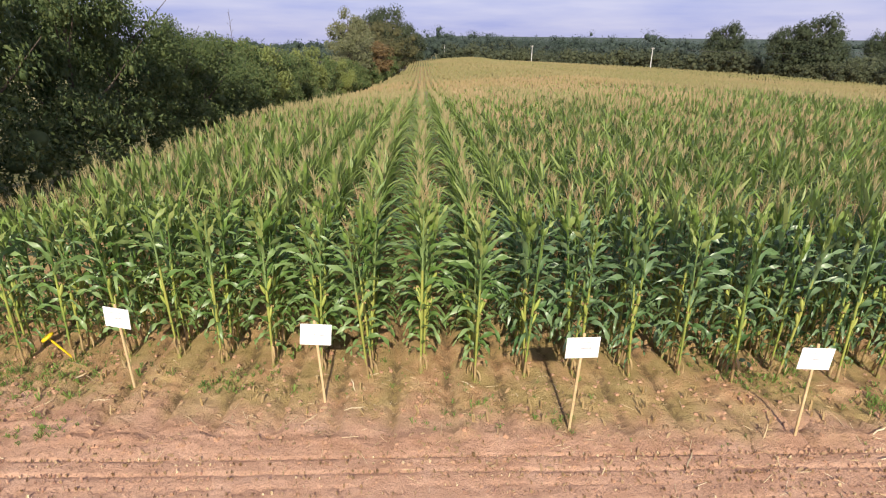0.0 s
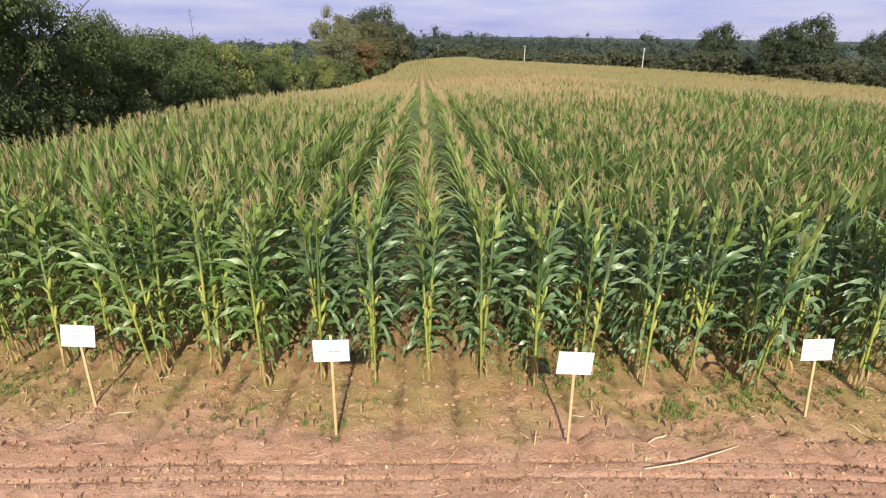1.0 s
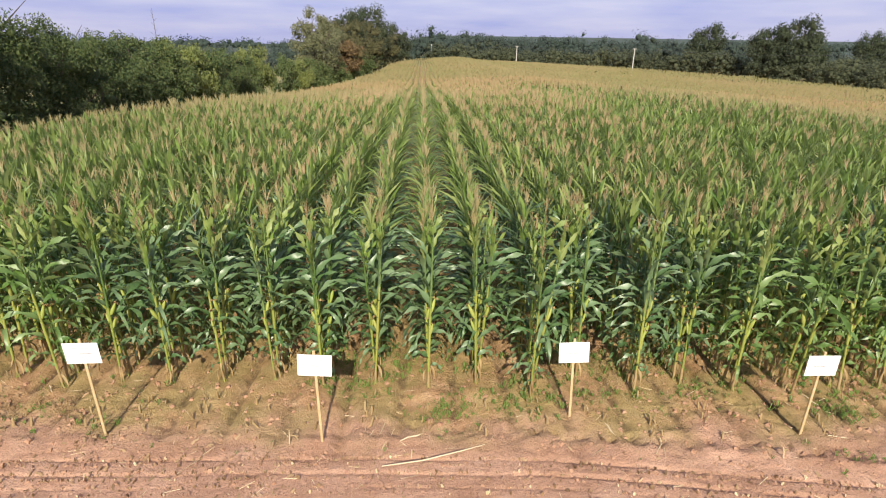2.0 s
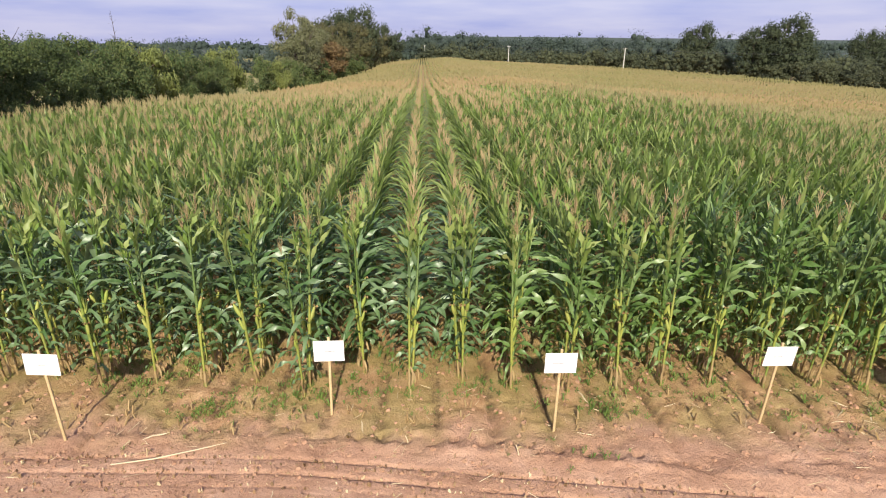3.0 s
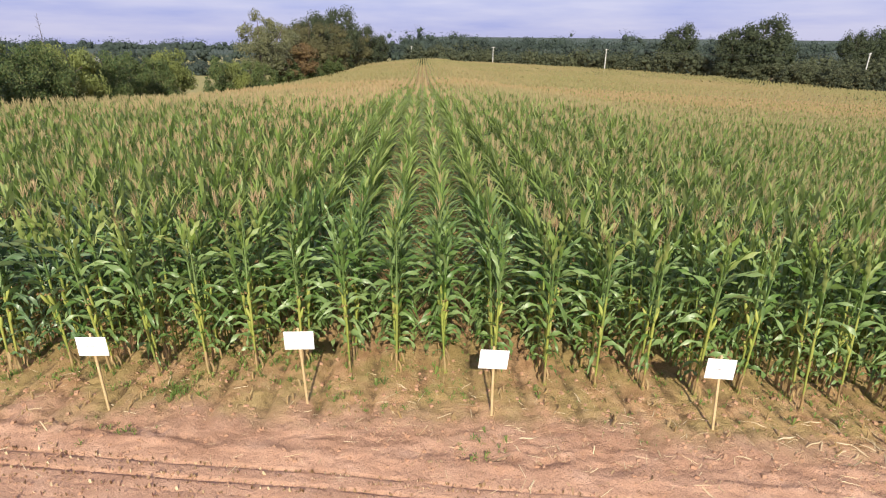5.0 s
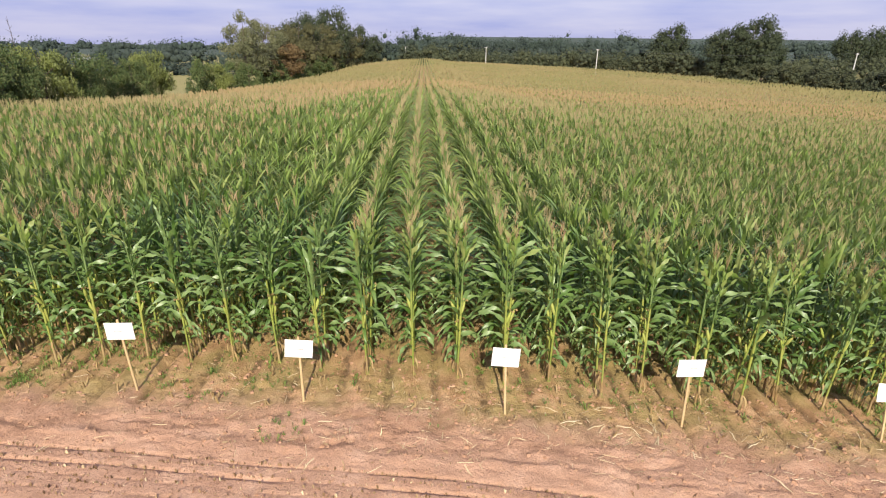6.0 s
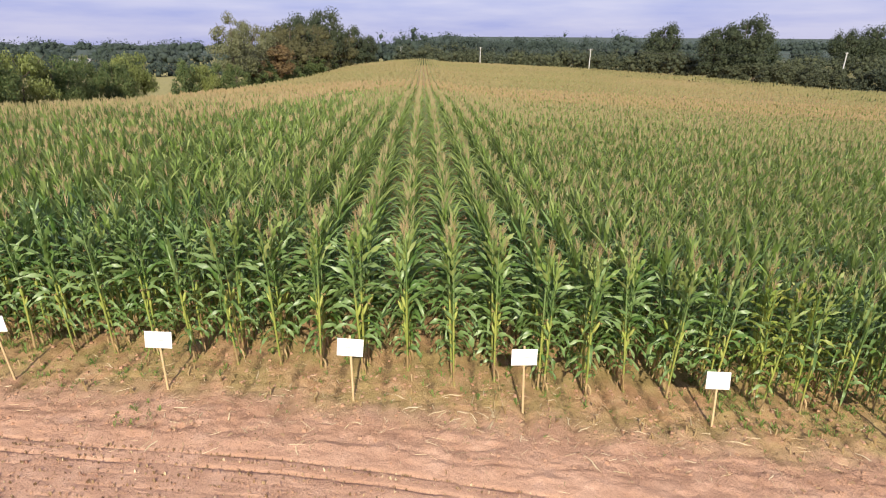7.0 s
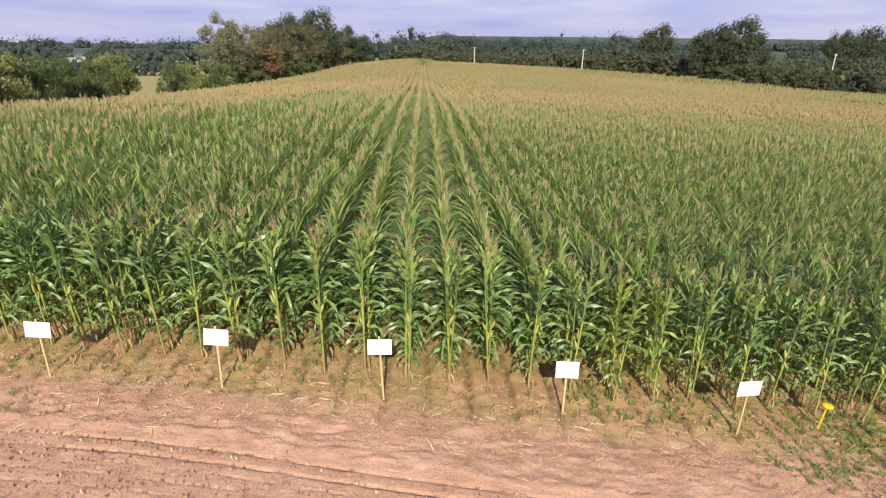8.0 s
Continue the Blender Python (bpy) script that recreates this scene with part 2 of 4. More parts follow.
def soil(x, y):
    """Fine relief of the soil by the crop's edge and on the track."""
    d = y - edge_y(x)
    near = smooth(y, -13, -10) * (1 - smooth(y, 3, 8)) * smooth(x, -14, -11) * (1 - smooth(x, 38, 42))
    g = y - track_y(x)
    verge = smooth(g, -0.02, 0.35)
    rough = (value_noise(x * 7, y * 9, 1) - 0.5) * 0.034 + (value_noise(x * 3.1, y * 3.1, 2) - 0.5) * 0.05 * (0.1 + 0.9 * verge) + (value_noise(x * 11, y * 13, 8) - 0.5) * 0.04 * verge
    ends = -1.15 + 0.5 * (value_noise(x * 1.3, y * 0 + 4, 21) - 0.5) - 0.35 * smooth(-x, -2, 3)
    furrow = -0.13 * furrow_at(x) * smooth(d, ends - 0.25, ends + 0.35)
    lip = 0.012 * np.exp(-((g - 0.3 + 0.18 * (value_noise(x * 0.7, y * 0 + 3, 5) - 0.5)) / 0.07) ** 2)
    lug = -0.06 * np.clip(np.cos(x * 20 + d * 9), 0, 1) ** 3 * (1.5 * np.exp(-((g - 0.5) / 0.12) ** 4) * smooth(x, 3.6, 4.4) * (1 - smooth(x, 11.6, 12.6)) + np.exp(-((g - 0.55) / 0.14) ** 4) * smooth(x, 15.0, 15.5) * (1 - smooth(x, 17.0, 18.0)) + 0.7 * np.exp(-((g + 0.5) / 0.1) ** 2) * (1 - smooth(x, 0.5, 2)))
    wave = g + 0.05 * (value_noise(x * 0.5, y * 0 + 1, 7) - 0.5) + 0.012 * (value_noise(x * 4, y * 0 + 6, 17) - 0.5)
    drill = (-0.018 * np.abs(np.cos(wave * math.pi / 0.23)) ** 36 * smooth(value_noise(x * 6, wave * 9, 6), 0.3, 0.55) + 0.01 * (value_noise(x * 11, wave * 14, 3) - 0.5)) * (1 - verge)
    rut = (-0.03 * np.exp(-(wave / 0.024) ** 2) - 0.038 * np.exp(-((wave + 0.25) / 0.024) ** 2)) * smooth(value_noise(x * 5.3, y * 0 + 2, 15), 0.05, 0.4) * (0.5 + 0.5 * smooth(x, 6, 9))
    return near * (rough * (0.2 + 0.8 * verge) + furrow + lip + lug + drill + rut + 0.03 * verge)


def top(x, y):
    return land(x, y) + soil(np.asarray(x, float), np.asarray(y, float))


def mesh_of(name, verts, faces, materials, index=None, flat=False):
    """A mesh from arrays of places and of triangles or quads."""
    verts, faces = np.asarray(verts, np.float32), np.asarray(faces, np.int32)
    n = faces.shape[1]
    me = bpy.data.meshes.new(name)
    me.vertices.add(len(verts))
    me.vertices.foreach_set("co", verts.ravel())
    me.loops.add(faces.size)
    me.loops.foreach_set("vertex_index", faces.ravel())
    me.polygons.add(len(faces))
    me.polygons.foreach_set("loop_start", np.arange(0, faces.size, n, dtype=np.int32))
    for m in materials:
        me.materials.append(m)
    if index is not None:
        me.polygons.foreach_set("material_index", np.asarray(index, np.int32))
    me.polygons.foreach_set("use_smooth", np.full(len(faces), not flat))
    me.update(calc_edges=True)
    return me


def from_bm(name, bm, material, flat=True):
    me = bpy.data.meshes.new(name)
    bm.to_mesh(me)
    bm.free()
    me.materials.append(material)
    for p in me.polygons:
        p.use_smooth = not flat
    return me


def part(name, data, parent, m=None, label=""):
    ob = new(name, data)
    ob.parent = parent
    if m is not None:
        ob.matrix_basis = m
    return tagged(ob, label) if label else ob


def tube(points, radii, sides=6):
    """Vertices and quads of a tapered tube along points."""
    pts, vs, fs = [Vector(p) for p in points], [], []
    for k, p in enumerate(pts):
        way = (pts[min(k + 1, len(pts) - 1)] - pts[max(k - 1, 0)]).normalized()
        a = way.orthogonal().normalized()
        b = way.cross(a)
        for s in range(sides):
            g = 2 * math.pi * s / sides
            vs.append(p + (a * math.cos(g) + b * math.sin(g)) * radii[k])
    for k in range(len(pts) - 1):
        for s in range(sides):
            s2 = (s + 1) % sides
            fs.append((k * sides + s, k * sides + s2, (k + 1) * sides + s2, (k + 1) * sides + s))
    return [tuple(v) for v in vs], fs


# ---- ground ----
def ground_material():
    m = bpy.data.materials.new("field_soil")
    m.use_nodes = True
    nt = m.node_tree
    nt.nodes.clear()
    link = nt.links.new

    def node(kind, **values):
        n = nt.nodes.new(kind)
        for k, v in values.items():
            n.inputs[k].default_value = v
        return n

    def ramped(socket, stops):
        r = nt.nodes.new("ShaderNodeValToRGB")
        while len(r.color_ramp.elements) < len(stops):
            r.color_ramp.elements.new(0.5)
        for e, (p, c) in zip(r.color_ramp.elements, stops):
            e.position, e.color = p, (*c, 1)
        link(socket, r.inputs["Fac"])
        return r.outputs["Color"]

    def mixed(a, b, f, mode="MIX"):
        n = nt.nodes.new("ShaderNodeMix")
        n.data_type, n.blend_type = "RGBA", mode
        for slot, v in (("A", a), ("B", b), ("Factor", f)):
            if isinstance(v, bpy.types.NodeSocket):
                link(v, n.inputs[slot])
            elif slot == "Factor":
                n.inputs[slot].default_value = v
            else:
                n.inputs[slot].default_value = (*v, 1)
        return n.outputs["Result"]

    def maths(op, a, b=0.0, c=None):
        n = nt.nodes.new("ShaderNodeMath")
        n.operation = op
        for k, v in enumerate((a, b) if c is None else (a, b, c)):
            if isinstance(v, bpy.types.NodeSocket):
                link(v, n.inputs[k])
            else:
                n.inputs[k].default_value = v
        return n.outputs["Value"]

    def ranged(v, a, b, c=0.0, d=1.0):
        n = node("ShaderNodeMapRange")
        link(v, n.inputs["Value"])
        for k, q in (("From Min", a), ("From Max", b), ("To Min", c), ("To Max", d)):
            n.inputs[k].default_value = q
        return n.outputs["Result"]

    geo = node("ShaderNodeNewGeometry")
    plan = nt.nodes.new("ShaderNodeUVMap")
    plan.uv_map = "plan"
    split = node("ShaderNodeSeparateXYZ")
    link(plan.outputs["UV"], split.inputs["Vector"])
    across = split.outputs["Y"]

    def noise_at(scale, detail=5.0, rough=0.6, vec=None):
        n = node("ShaderNodeTexNoise", Scale=scale, Detail=detail, Roughness=rough)
        link(vec or geo.outputs["Position"], n.inputs["Vector"])
        return n.outputs["Fac"]

    pink = ramped(noise_at(2.3), [(0.3, (0.44, 0.252, 0.163)), (0.55, (0.54, 0.325, 0.217)), (0.75, (0.61, 0.386, 0.27))])
    brown = ramped(noise_at(3.1), [(0.3, (0.34, 0.19, 0.1)), (0.5, (0.47, 0.28, 0.148)), (0.72, (0.56, 0.37, 0.21))])
    moss = ramped(noise_at(5.0), [(0.3, (0.24, 0.215, 0.07)), (0.7, (0.42, 0.33, 0.13))])
    grass = ramped(noise_at(0.06), [(0.3, (0.11, 0.12, 0.045)), (0.5, (0.2, 0.175, 0.075)), (0.7, (0.1, 0.12, 0.045))])
    wobble = maths("ADD", across, ranged(noise_at(0.9), 0.3, 0.7, -0.35, 0.35))
    verge = ranged(wobble, -1.05, -0.5)
    colour = mixed(pink, brown, verge)
    green = maths("MULTIPLY", ranged(noise_at(1.1, 6.0), 0.38, 0.56), ranged(wobble, -1.3, -0.6))
    churned = ramped(noise_at(4.2, 6.0), [(0.32, (0.33, 0.178, 0.108)), (0.6, (0.47, 0.27, 0.172))])
    strewn_along = nt.nodes.new("ShaderNodeMapping")
    strewn_along.inputs["Scale"].default_value = (0.45, 1.5, 1.0)
    link(geo.outputs["Position"], strewn_along.inputs["Vector"])
    band = maths("MULTIPLY", ranged(wobble, -2.0, -1.6), ranged(wobble, -0.75, -1.15))
    colour = mixed(colour, churned, maths("MULTIPLY", band, ranged(noise_at(1.7, 6.0, 0.6, strewn_along.outputs["Vector"]), 0.42, 0.6, 0.0, 0.85)))
    colour = mixed(colour, moss, maths("MULTIPLY", green, 0.6))
    where = node("ShaderNodeSeparateXYZ")
    link(geo.outputs["Position"], where.inputs["Vector"])
    outside = maths("MAXIMUM", ranged(where.outputs["X"], -11.3, -12.5), ranged(where.outputs["Y"], 230.0, 260.0))
    outside = maths("MAXIMUM", outside, ranged(where.outputs["X"], 128.0, 134.0))
    strip = maths("MULTIPLY", ranged(where.outputs["X"], -4.2, -5.4), ranged(where.outputs["Y"], 70.0, 82.0))
    colour = mixed(colour, grass, outside)
    colour = mixed(colour, (0.3, 0.27, 0.115), strip)
    # farthest land turns dark blue-green, its haze painted as ground colour
    colour = mixed(colour, (0.075, 0.1, 0.08), ranged(where.outputs["Y"], 420.0, 620.0))
    # dark shading of the trenches between the rows, painted into the soil colour
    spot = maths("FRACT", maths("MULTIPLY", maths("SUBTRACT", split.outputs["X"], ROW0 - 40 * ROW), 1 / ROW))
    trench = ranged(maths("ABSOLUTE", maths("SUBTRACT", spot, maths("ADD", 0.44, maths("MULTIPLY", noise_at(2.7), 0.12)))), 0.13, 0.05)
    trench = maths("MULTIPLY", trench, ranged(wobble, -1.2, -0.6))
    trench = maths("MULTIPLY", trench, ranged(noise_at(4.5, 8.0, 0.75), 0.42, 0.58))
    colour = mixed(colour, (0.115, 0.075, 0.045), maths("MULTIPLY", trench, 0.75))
    grain = noise_at(46.0, 6.0, 0.7)
    scaled = nt.nodes.new("ShaderNodeVectorMath")
    scaled.operation = "SCALE"
    link(colour, scaled.inputs[0])
    link(ranged(grain, 0.3, 0.7, 0.78, 1.2), scaled.inputs["Scale"])
    bsdf = node("ShaderNodeBsdfPrincipled", Roughness=0.95)
    bsdf.inputs["Specular IOR Level"].default_value = 0.1
    link(scaled.outputs["Vector"], bsdf.inputs["Base Color"])
    bump = node("ShaderNodeBump", Strength=0.75, Distance=0.035)
    link(maths("ADD", grain, maths("MULTIPLY", noise_at(14.0, 5.0, 0.65), 1.5)), bump.inputs["Height"])
    link(bump.outputs["Normal"], bsdf.inputs["Normal"])
    out = node("ShaderNodeOutputMaterial")
    link(bsdf.outputs["BSDF"], out.inputs["Surface"])
    return m


def build_ground():
    far = [14, 17, 21, 26, 32, 40, 50, 62, 78, 98, 125, 160, 210, 280, 380, 520, 720, 1000, 1400, 2000, 3000, 4500]
    xs = np.concatenate([[-v for v in far[::-1]], np.arange(-11, 36, 0.09), [36 + v - 11 for v in far]])
    # rows of the sheet follow the crop's edge near the track and straighten out further off
    ds = np.concatenate([[-13 - v for v in (400, 160, 60, 20, 5)], np.arange(-12, -6, 0.6), np.arange(-6, -3.2, 0.14), np.arange(-3.2, -1.3, 0.021), np.arange(-1.3, 0, 0.05), np.arange(0, 1.6, 0.13),
                         np.arange(1.6, 30, 3.0), np.arange(30, 260, 9.0), [270, 300, 340, 400, 500, 650, 850, 1100, 1500, 2200, 3200, 4600]])
    gx, gd = np.meshgrid(xs, ds)
    gy = gd + edge_y(gx) * smooth(gd, -40, -7) * (1 - smooth(gd, 2, 60))
    nx, ny = len(xs), len(ds)
    gz = top(gx, gy)
    i = np.arange(nx * ny).reshape(ny, nx)
    quads = np.stack([i[:-1, :-1], i[:-1, 1:], i[1:, 1:], i[1:, :-1]], -1).reshape(-1, 4)
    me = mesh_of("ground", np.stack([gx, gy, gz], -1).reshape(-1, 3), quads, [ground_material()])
    uv = me.uv_layers.new(name="plan")
    plan = np.stack([gx, gy - edge_y(gx)], -1).reshape(-1, 2).astype(np.float32)
    uv.data.foreach_set("uv", plan[quads.ravel()].ravel())
    return tagged(new("ground", me), "pinkish dry field soil with tyre tracks and weeds", "ground", kind="structure")


build_ground()

# ---- maize ----
rng = np.random.default_rng(7)


def leaf_strip(length, width, start, end, segs, fold=0.35, twist=0.0, wide=True, ripple=0.0):
    """A maize leaf: a strap that leaves the stem at `start` degrees from upright, bends over to `end`, folded along its midrib and wavy at its edges."""
    vs, fs = [], []
    r = z = 0.0
    for k in range(segs + 1):
        s = k / segs
        t = min(max((s - 0.08) / 0.86, 0), 1)
        ang = radians(start + (end - start) * t * t * (3 - 2 * t))
        if k:
            r += math.sin(ang) * length / segs
            z += math.cos(ang) * length / segs
        w = width * 0.5 * min(1, 0.5 + 2.4 * s) * (1 - s ** 2.6) ** 0.8 + 0.002
        tw = twist * s
        for side in ((-1, 0, 1) if wide else (-1, 1)):
            lift = abs(side) * (fold * w * (1 - 0.7 * s) + ripple * math.sin(s * 17 + side * 1.3 + twist * 9))
            o = side * w
            # across the strap: sideways and, with twist, along its upper face
            vs.append((r + (lift + o * math.sin(tw)) * -math.cos(ang), o * math.cos(tw), z + (lift + o * math.sin(tw)) * math.sin(ang)))
    n = 3 if wide else 2
    for k in range(segs):
        for q in range(n - 1):
            a = k * n + q
            fs.append((a, a + 1, a + n + 1, a + n))
    return vs, fs


def tassel_strips(height, branches, width, gen, cross=True):
    """A tassel: thin upright branches that fan out from the tip of the stem."""
    vs, fs = [], []
    for b in range(branches):
        az, lean = gen.uniform(0, 6.283), (0.0 if b == 0 else gen.uniform(0.1, 0.44))
        ln = height * (1.0 if b == 0 else gen.uniform(0.55, 0.85))
        z0 = 0.0 if b == 0 else gen.uniform(0, 0.3) * height
        d = np.array((math.sin(lean) * math.cos(az), math.sin(lean) * math.sin(az), math.cos(lean)))
        droop = np.array((math.cos(az), math.sin(az), -0.3)) * lean * 0.22
        p0, p1, p2 = np.array((0, 0, z0)), np.array((0, 0, z0)) + d * ln * 0.55, np.array((0, 0, z0)) + (d + droop) * ln
        for sx, sy in (((1, 0), (0, 1)) if cross else ((1, 0),)):
            o = np.array((sx, sy, 0)) * width * 0.5
            base = len(vs)
            vs += [tuple(p0 - o * 0.6), tuple(p0 + o * 0.6), tuple(p1 + o), tuple(p1 - o), tuple(p2 + o * 0.25), tuple(p2 - o * 0.25)]
            fs += [(base, base + 1, base + 2, base + 3), (base + 3, base + 2, base + 4, base + 5)]
    return vs, fs


# (height on the stem as a share, length, start angle, end angle) from the ground up
LEAVES = ((0.13, 0.32, 44, 158), (0.175, 0.42, 44, 155), (0.22, 0.5, 41, 152), (0.27, 0.58, 37, 150), (0.32, 0.64, 33, 148), (0.37, 0.69, 30, 146), (0.42, 0.72, 27, 142), (0.47, 0.74, 25, 136),
          (0.52, 0.75, 22, 124), (0.57, 0.74, 19, 106), (0.62, 0.73, 17, 86), (0.67, 0.7, 15, 68), (0.71, 0.66, 13, 54), (0.75, 0.61, 11, 44), (0.79, 0.55, 10, 35), (0.83, 0.48, 8, 28), (0.865, 0.39, 7, 22))
leaf_meshes = {}
for k, (h, ln, a, b) in enumerate(LEAVES):
    for v in range(3):
        vs, fs = leaf_strip(ln, (0.038, 0.047, 0.053)[k] if k < 3 else 0.055 if k < 6 else 0.064 - 0.001 * max(k - 9, 0), a + 7 * v - 4, b + 19 * v - 16, 10, 0.5, 1.5 * (v - 1), True, 0.018)
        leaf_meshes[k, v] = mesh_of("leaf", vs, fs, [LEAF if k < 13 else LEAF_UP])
vs, fs = leaf_strip(0.26, 0.03, 135, 179, 5, 0.6, 1.8)
pale_meshes = {}
for key, me in leaf_meshes.items():
    pale_meshes[key] = me.copy()
    pale_meshes[key].materials[0] = LEAF_PALE
dark_meshes = {}
for key, me in leaf_meshes.items():
    dark_meshes[key] = me.copy()
    dark_meshes[key].materials[0] = LEAF
blue_meshes = {}
for key, me in leaf_meshes.items():
    blue_meshes[key] = me.copy()
    if key[0] < 13:
        blue_meshes[key].materials[0] = LEAF_BLUE
dry_mesh = mesh_of("dry_leaf", vs, fs, [DRY])


def stem_mesh(height, gen):
    pts, rad = [], []
    bx, by = gen.uniform(-0.04, 0.04), gen.uniform(-0.04, 0.04)
    for k in range(9):
        s = k / 8
        pts.append((bx * s * s, by * s * s, s * height))
        rad.append((0.014, 0.015, 0.018, 0.02, 0.019, 0.016, 0.012, 0.008, 0.004)[k] * (1.15 if k % 2 else 1.0))
    vs, fs = tube(pts, rad, 6)
    index = [0 if n < 27 else 1 for n in range(len(fs))]
    for n in range(7):  # brace roots
        g = n * 0.9
        a = len(vs)
        vs += [(math.cos(g) * 0.012, math.sin(g) * 0.012, 0.1), (math.cos(g + 0.3) * 0.014, math.sin(g + 0.3) * 0.014, 0.1),
               (math.cos(g + 0.2) * 0.055, math.sin(g + 0.2) * 0.055, -0.02), (math.cos(g) * 0.052, math.sin(g) * 0.052, -0.02)]
        fs.append((a, a + 1, a + 2, a + 3))
        index.append(0)
    return mesh_of("stem", vs, fs, [STEM, LEAF], index)


def sheath_mesh():
    vs, fs = tube([(0, 0, 0.03), (0.004, 0, 0.16), (0.0, 0.003, 0.3), (0.01, 0, 0.42)], (0.017, 0.021, 0.02, 0.012), 7)
    return mesh_of("dry_sheath", vs, fs, [DRY])


def ear_mesh():
    pts = [(0.01 + 0.02 * s, 0, 0.23 * s) for s in (0, 0.2, 0.45, 0.7, 0.9, 1.0)]
    vs, fs = tube(pts, (0.012, 0.026, 0.03, 0.025, 0.014, 0.004), 7)
    return mesh_of("ear", vs, fs, [HUSK])


def silk_mesh(gen):
    vs, fs = [], []
    for k in range(6):
        g = gen.uniform(0, 6.28)
        a = len(vs)
        vs += [(0.03, 0, 0.22), (0.036, 0.004, 0.22), (0.035 + 0.03 * math.cos(g), 0.03 * math.sin(g), 0.25), (0.035 + 0.05 * math.cos(g), 0.05 * math.sin(g), 0.22)]
        fs.append((a, a + 1, a + 2, a + 3))
    return mesh_of("silk", vs, fs, [DRY])


EAR = ear_mesh()
SHEATH = sheath_mesh()
SILK = silk_mesh(rng)


def maize_plant(height, tassel, gen, blades=None):
    """One plant: stem, arching leaves in two ranks, an ear with its silk and a tassel."""
    root = new("maize_plant")
    part("stem", stem_mesh(height * 0.9, gen), root)
    turn = gen.uniform(-35, 35)
    for k, (h, ln, a, b) in enumerate(LEAVES):
        az = turn + 180 * (k % 2) + gen.uniform(-48, 48)
        m = pose(0, 0, h * height * 0.93, 0, gen.uniform(-9, 9), az) @ Matrix.Diagonal((*[gen.uniform(0.8, 1.12)] * 3, 1))
        part("leaf", (blades or leaf_meshes)[k, int(gen.integers(3))], root, m)
    for k in range(2):
        part("dry_leaf", dry_mesh, root, pose(0, 0, gen.uniform(0.18, 0.45), 0, 0, gen.uniform(0, 360)), "withered brown leaf")
    part("dry_sheath", SHEATH, root, pose(0, 0, 0, 0, 0, gen.uniform(0, 360)) @ Matrix.Diagonal((1, 1, gen.uniform(0.6, 1.1), 1)), "dry tan sheath round the stem base")
    ear = part("ear", EAR, root, pose(0, 0, height * gen.uniform(0.38, 0.46), 0, gen.uniform(8, 20), gen.uniform(0, 360)), "pale green husked ear")
    part("silk", SILK, ear)
    low = part("ear", EAR, root, pose(0, 0, height * gen.uniform(0.29, 0.35), 0, gen.uniform(6, 14), gen.uniform(0, 360)) @ Matrix.Diagonal((0.8, 0.8, 0.85, 1)), "pale green husked ear")
    part("silk", SILK, low)
    if tassel:
        vs, fs = tassel_strips(0.3, 9, 0.006, gen)
        part("tassel", mesh_of("tassel", vs, fs, [TASSEL]), root, pose(0, 0, height * 0.885))
    return root


def late(x):
    """The strip of a late variety, still without tassels."""
    return (x > 12.7) & (x < 16.4)


def bluish(x):
    """The plots of a variety with darker, bluish leaves."""
    return (x > 0.6) & (x < 9.5)


def plant_height(x, y):
    h = 2.82 + 0.12 * (value_noise(np.asarray(x) / 3.1, np.asarray(y) / 40, 4) - 0.5) - 0.45 * (1 - smooth(np.asarray(x), -8.6, -4.5))
    return h - 0.25 * smooth(np.asarray(x), 24, 27)


FRONT = 5
prototypes = [maize_plant(2.82, True, rng) for _ in range(7)]
bare = [maize_plant(2.82, False, rng, dark_meshes) for _ in range(3)]
pale = [maize_plant(2.82, True, rng, pale_meshes) for _ in range(3)]
blue = [maize_plant(2.82, True, rng, blue_meshes) for _ in range(6)]
ROWS_NEAR = [ROW0 + ROW * k for k in range(-10, 46)]
used = set()
for x in ROWS_NEAR:
    y = float(edge_y(x)) + rng.uniform(-0.1, 0.25)
    if min(abs(x - 7.58), abs(x - 25.42)) < 0.45:
        y += 0.28  # rows that begin a little behind a sign
    for k in range(FRONT):
        px, py = x + rng.uniform(-0.035, 0.035), y + rng.uniform(-0.03, 0.03)
        proto = (bare if late(x) and rng.random() < 0.9 else prototypes)[int(rng.integers(3 if late(x) else 7)) % (3 if late(x) else 7)]
        if bluish(x):
            proto = blue[int(rng.integers(6))]
        if 26.0 < x < 27.8 and rng.random() < 0.7:
            proto = pale[int(rng.integers(3))]
        size = float(plant_height(px, py)) / 2.82 * rng.uniform(0.93, 1.05)
        m = pose(px, py, float(top(px, py)) - 0.01, rng.uniform(-6, 5), rng.uniform(-4, 4), 180 * int(rng.integers(2)) + rng.uniform(-25, 25))
        m = m @ Matrix.Diagonal((size, size, size, 1))
        if proto in used:
            ob = copy_thing(proto, m)
            ob.matrix_basis = m
        else:
            ob = proto
            ob.matrix_basis = m
            used.add(proto)
        tagged(ob, "yellowing maize plant with tan tassel in a sown row" if proto in pale else "tall green maize plant with tan tassel in a sown row" if proto in prototypes else "tall bluish green maize plant with tan tassel in a sown row" if proto in blue else "tall green maize plant without open tassel in a row",
               "maize plant", "maize plants at the field's edge")
        y += rng.uniform(0.13, 0.2)
for proto in prototypes + bare + pale + blue:
    if proto not in used:
        for o in (*proto.children_recursive, proto):
            bpy.data.objects.remove(o)


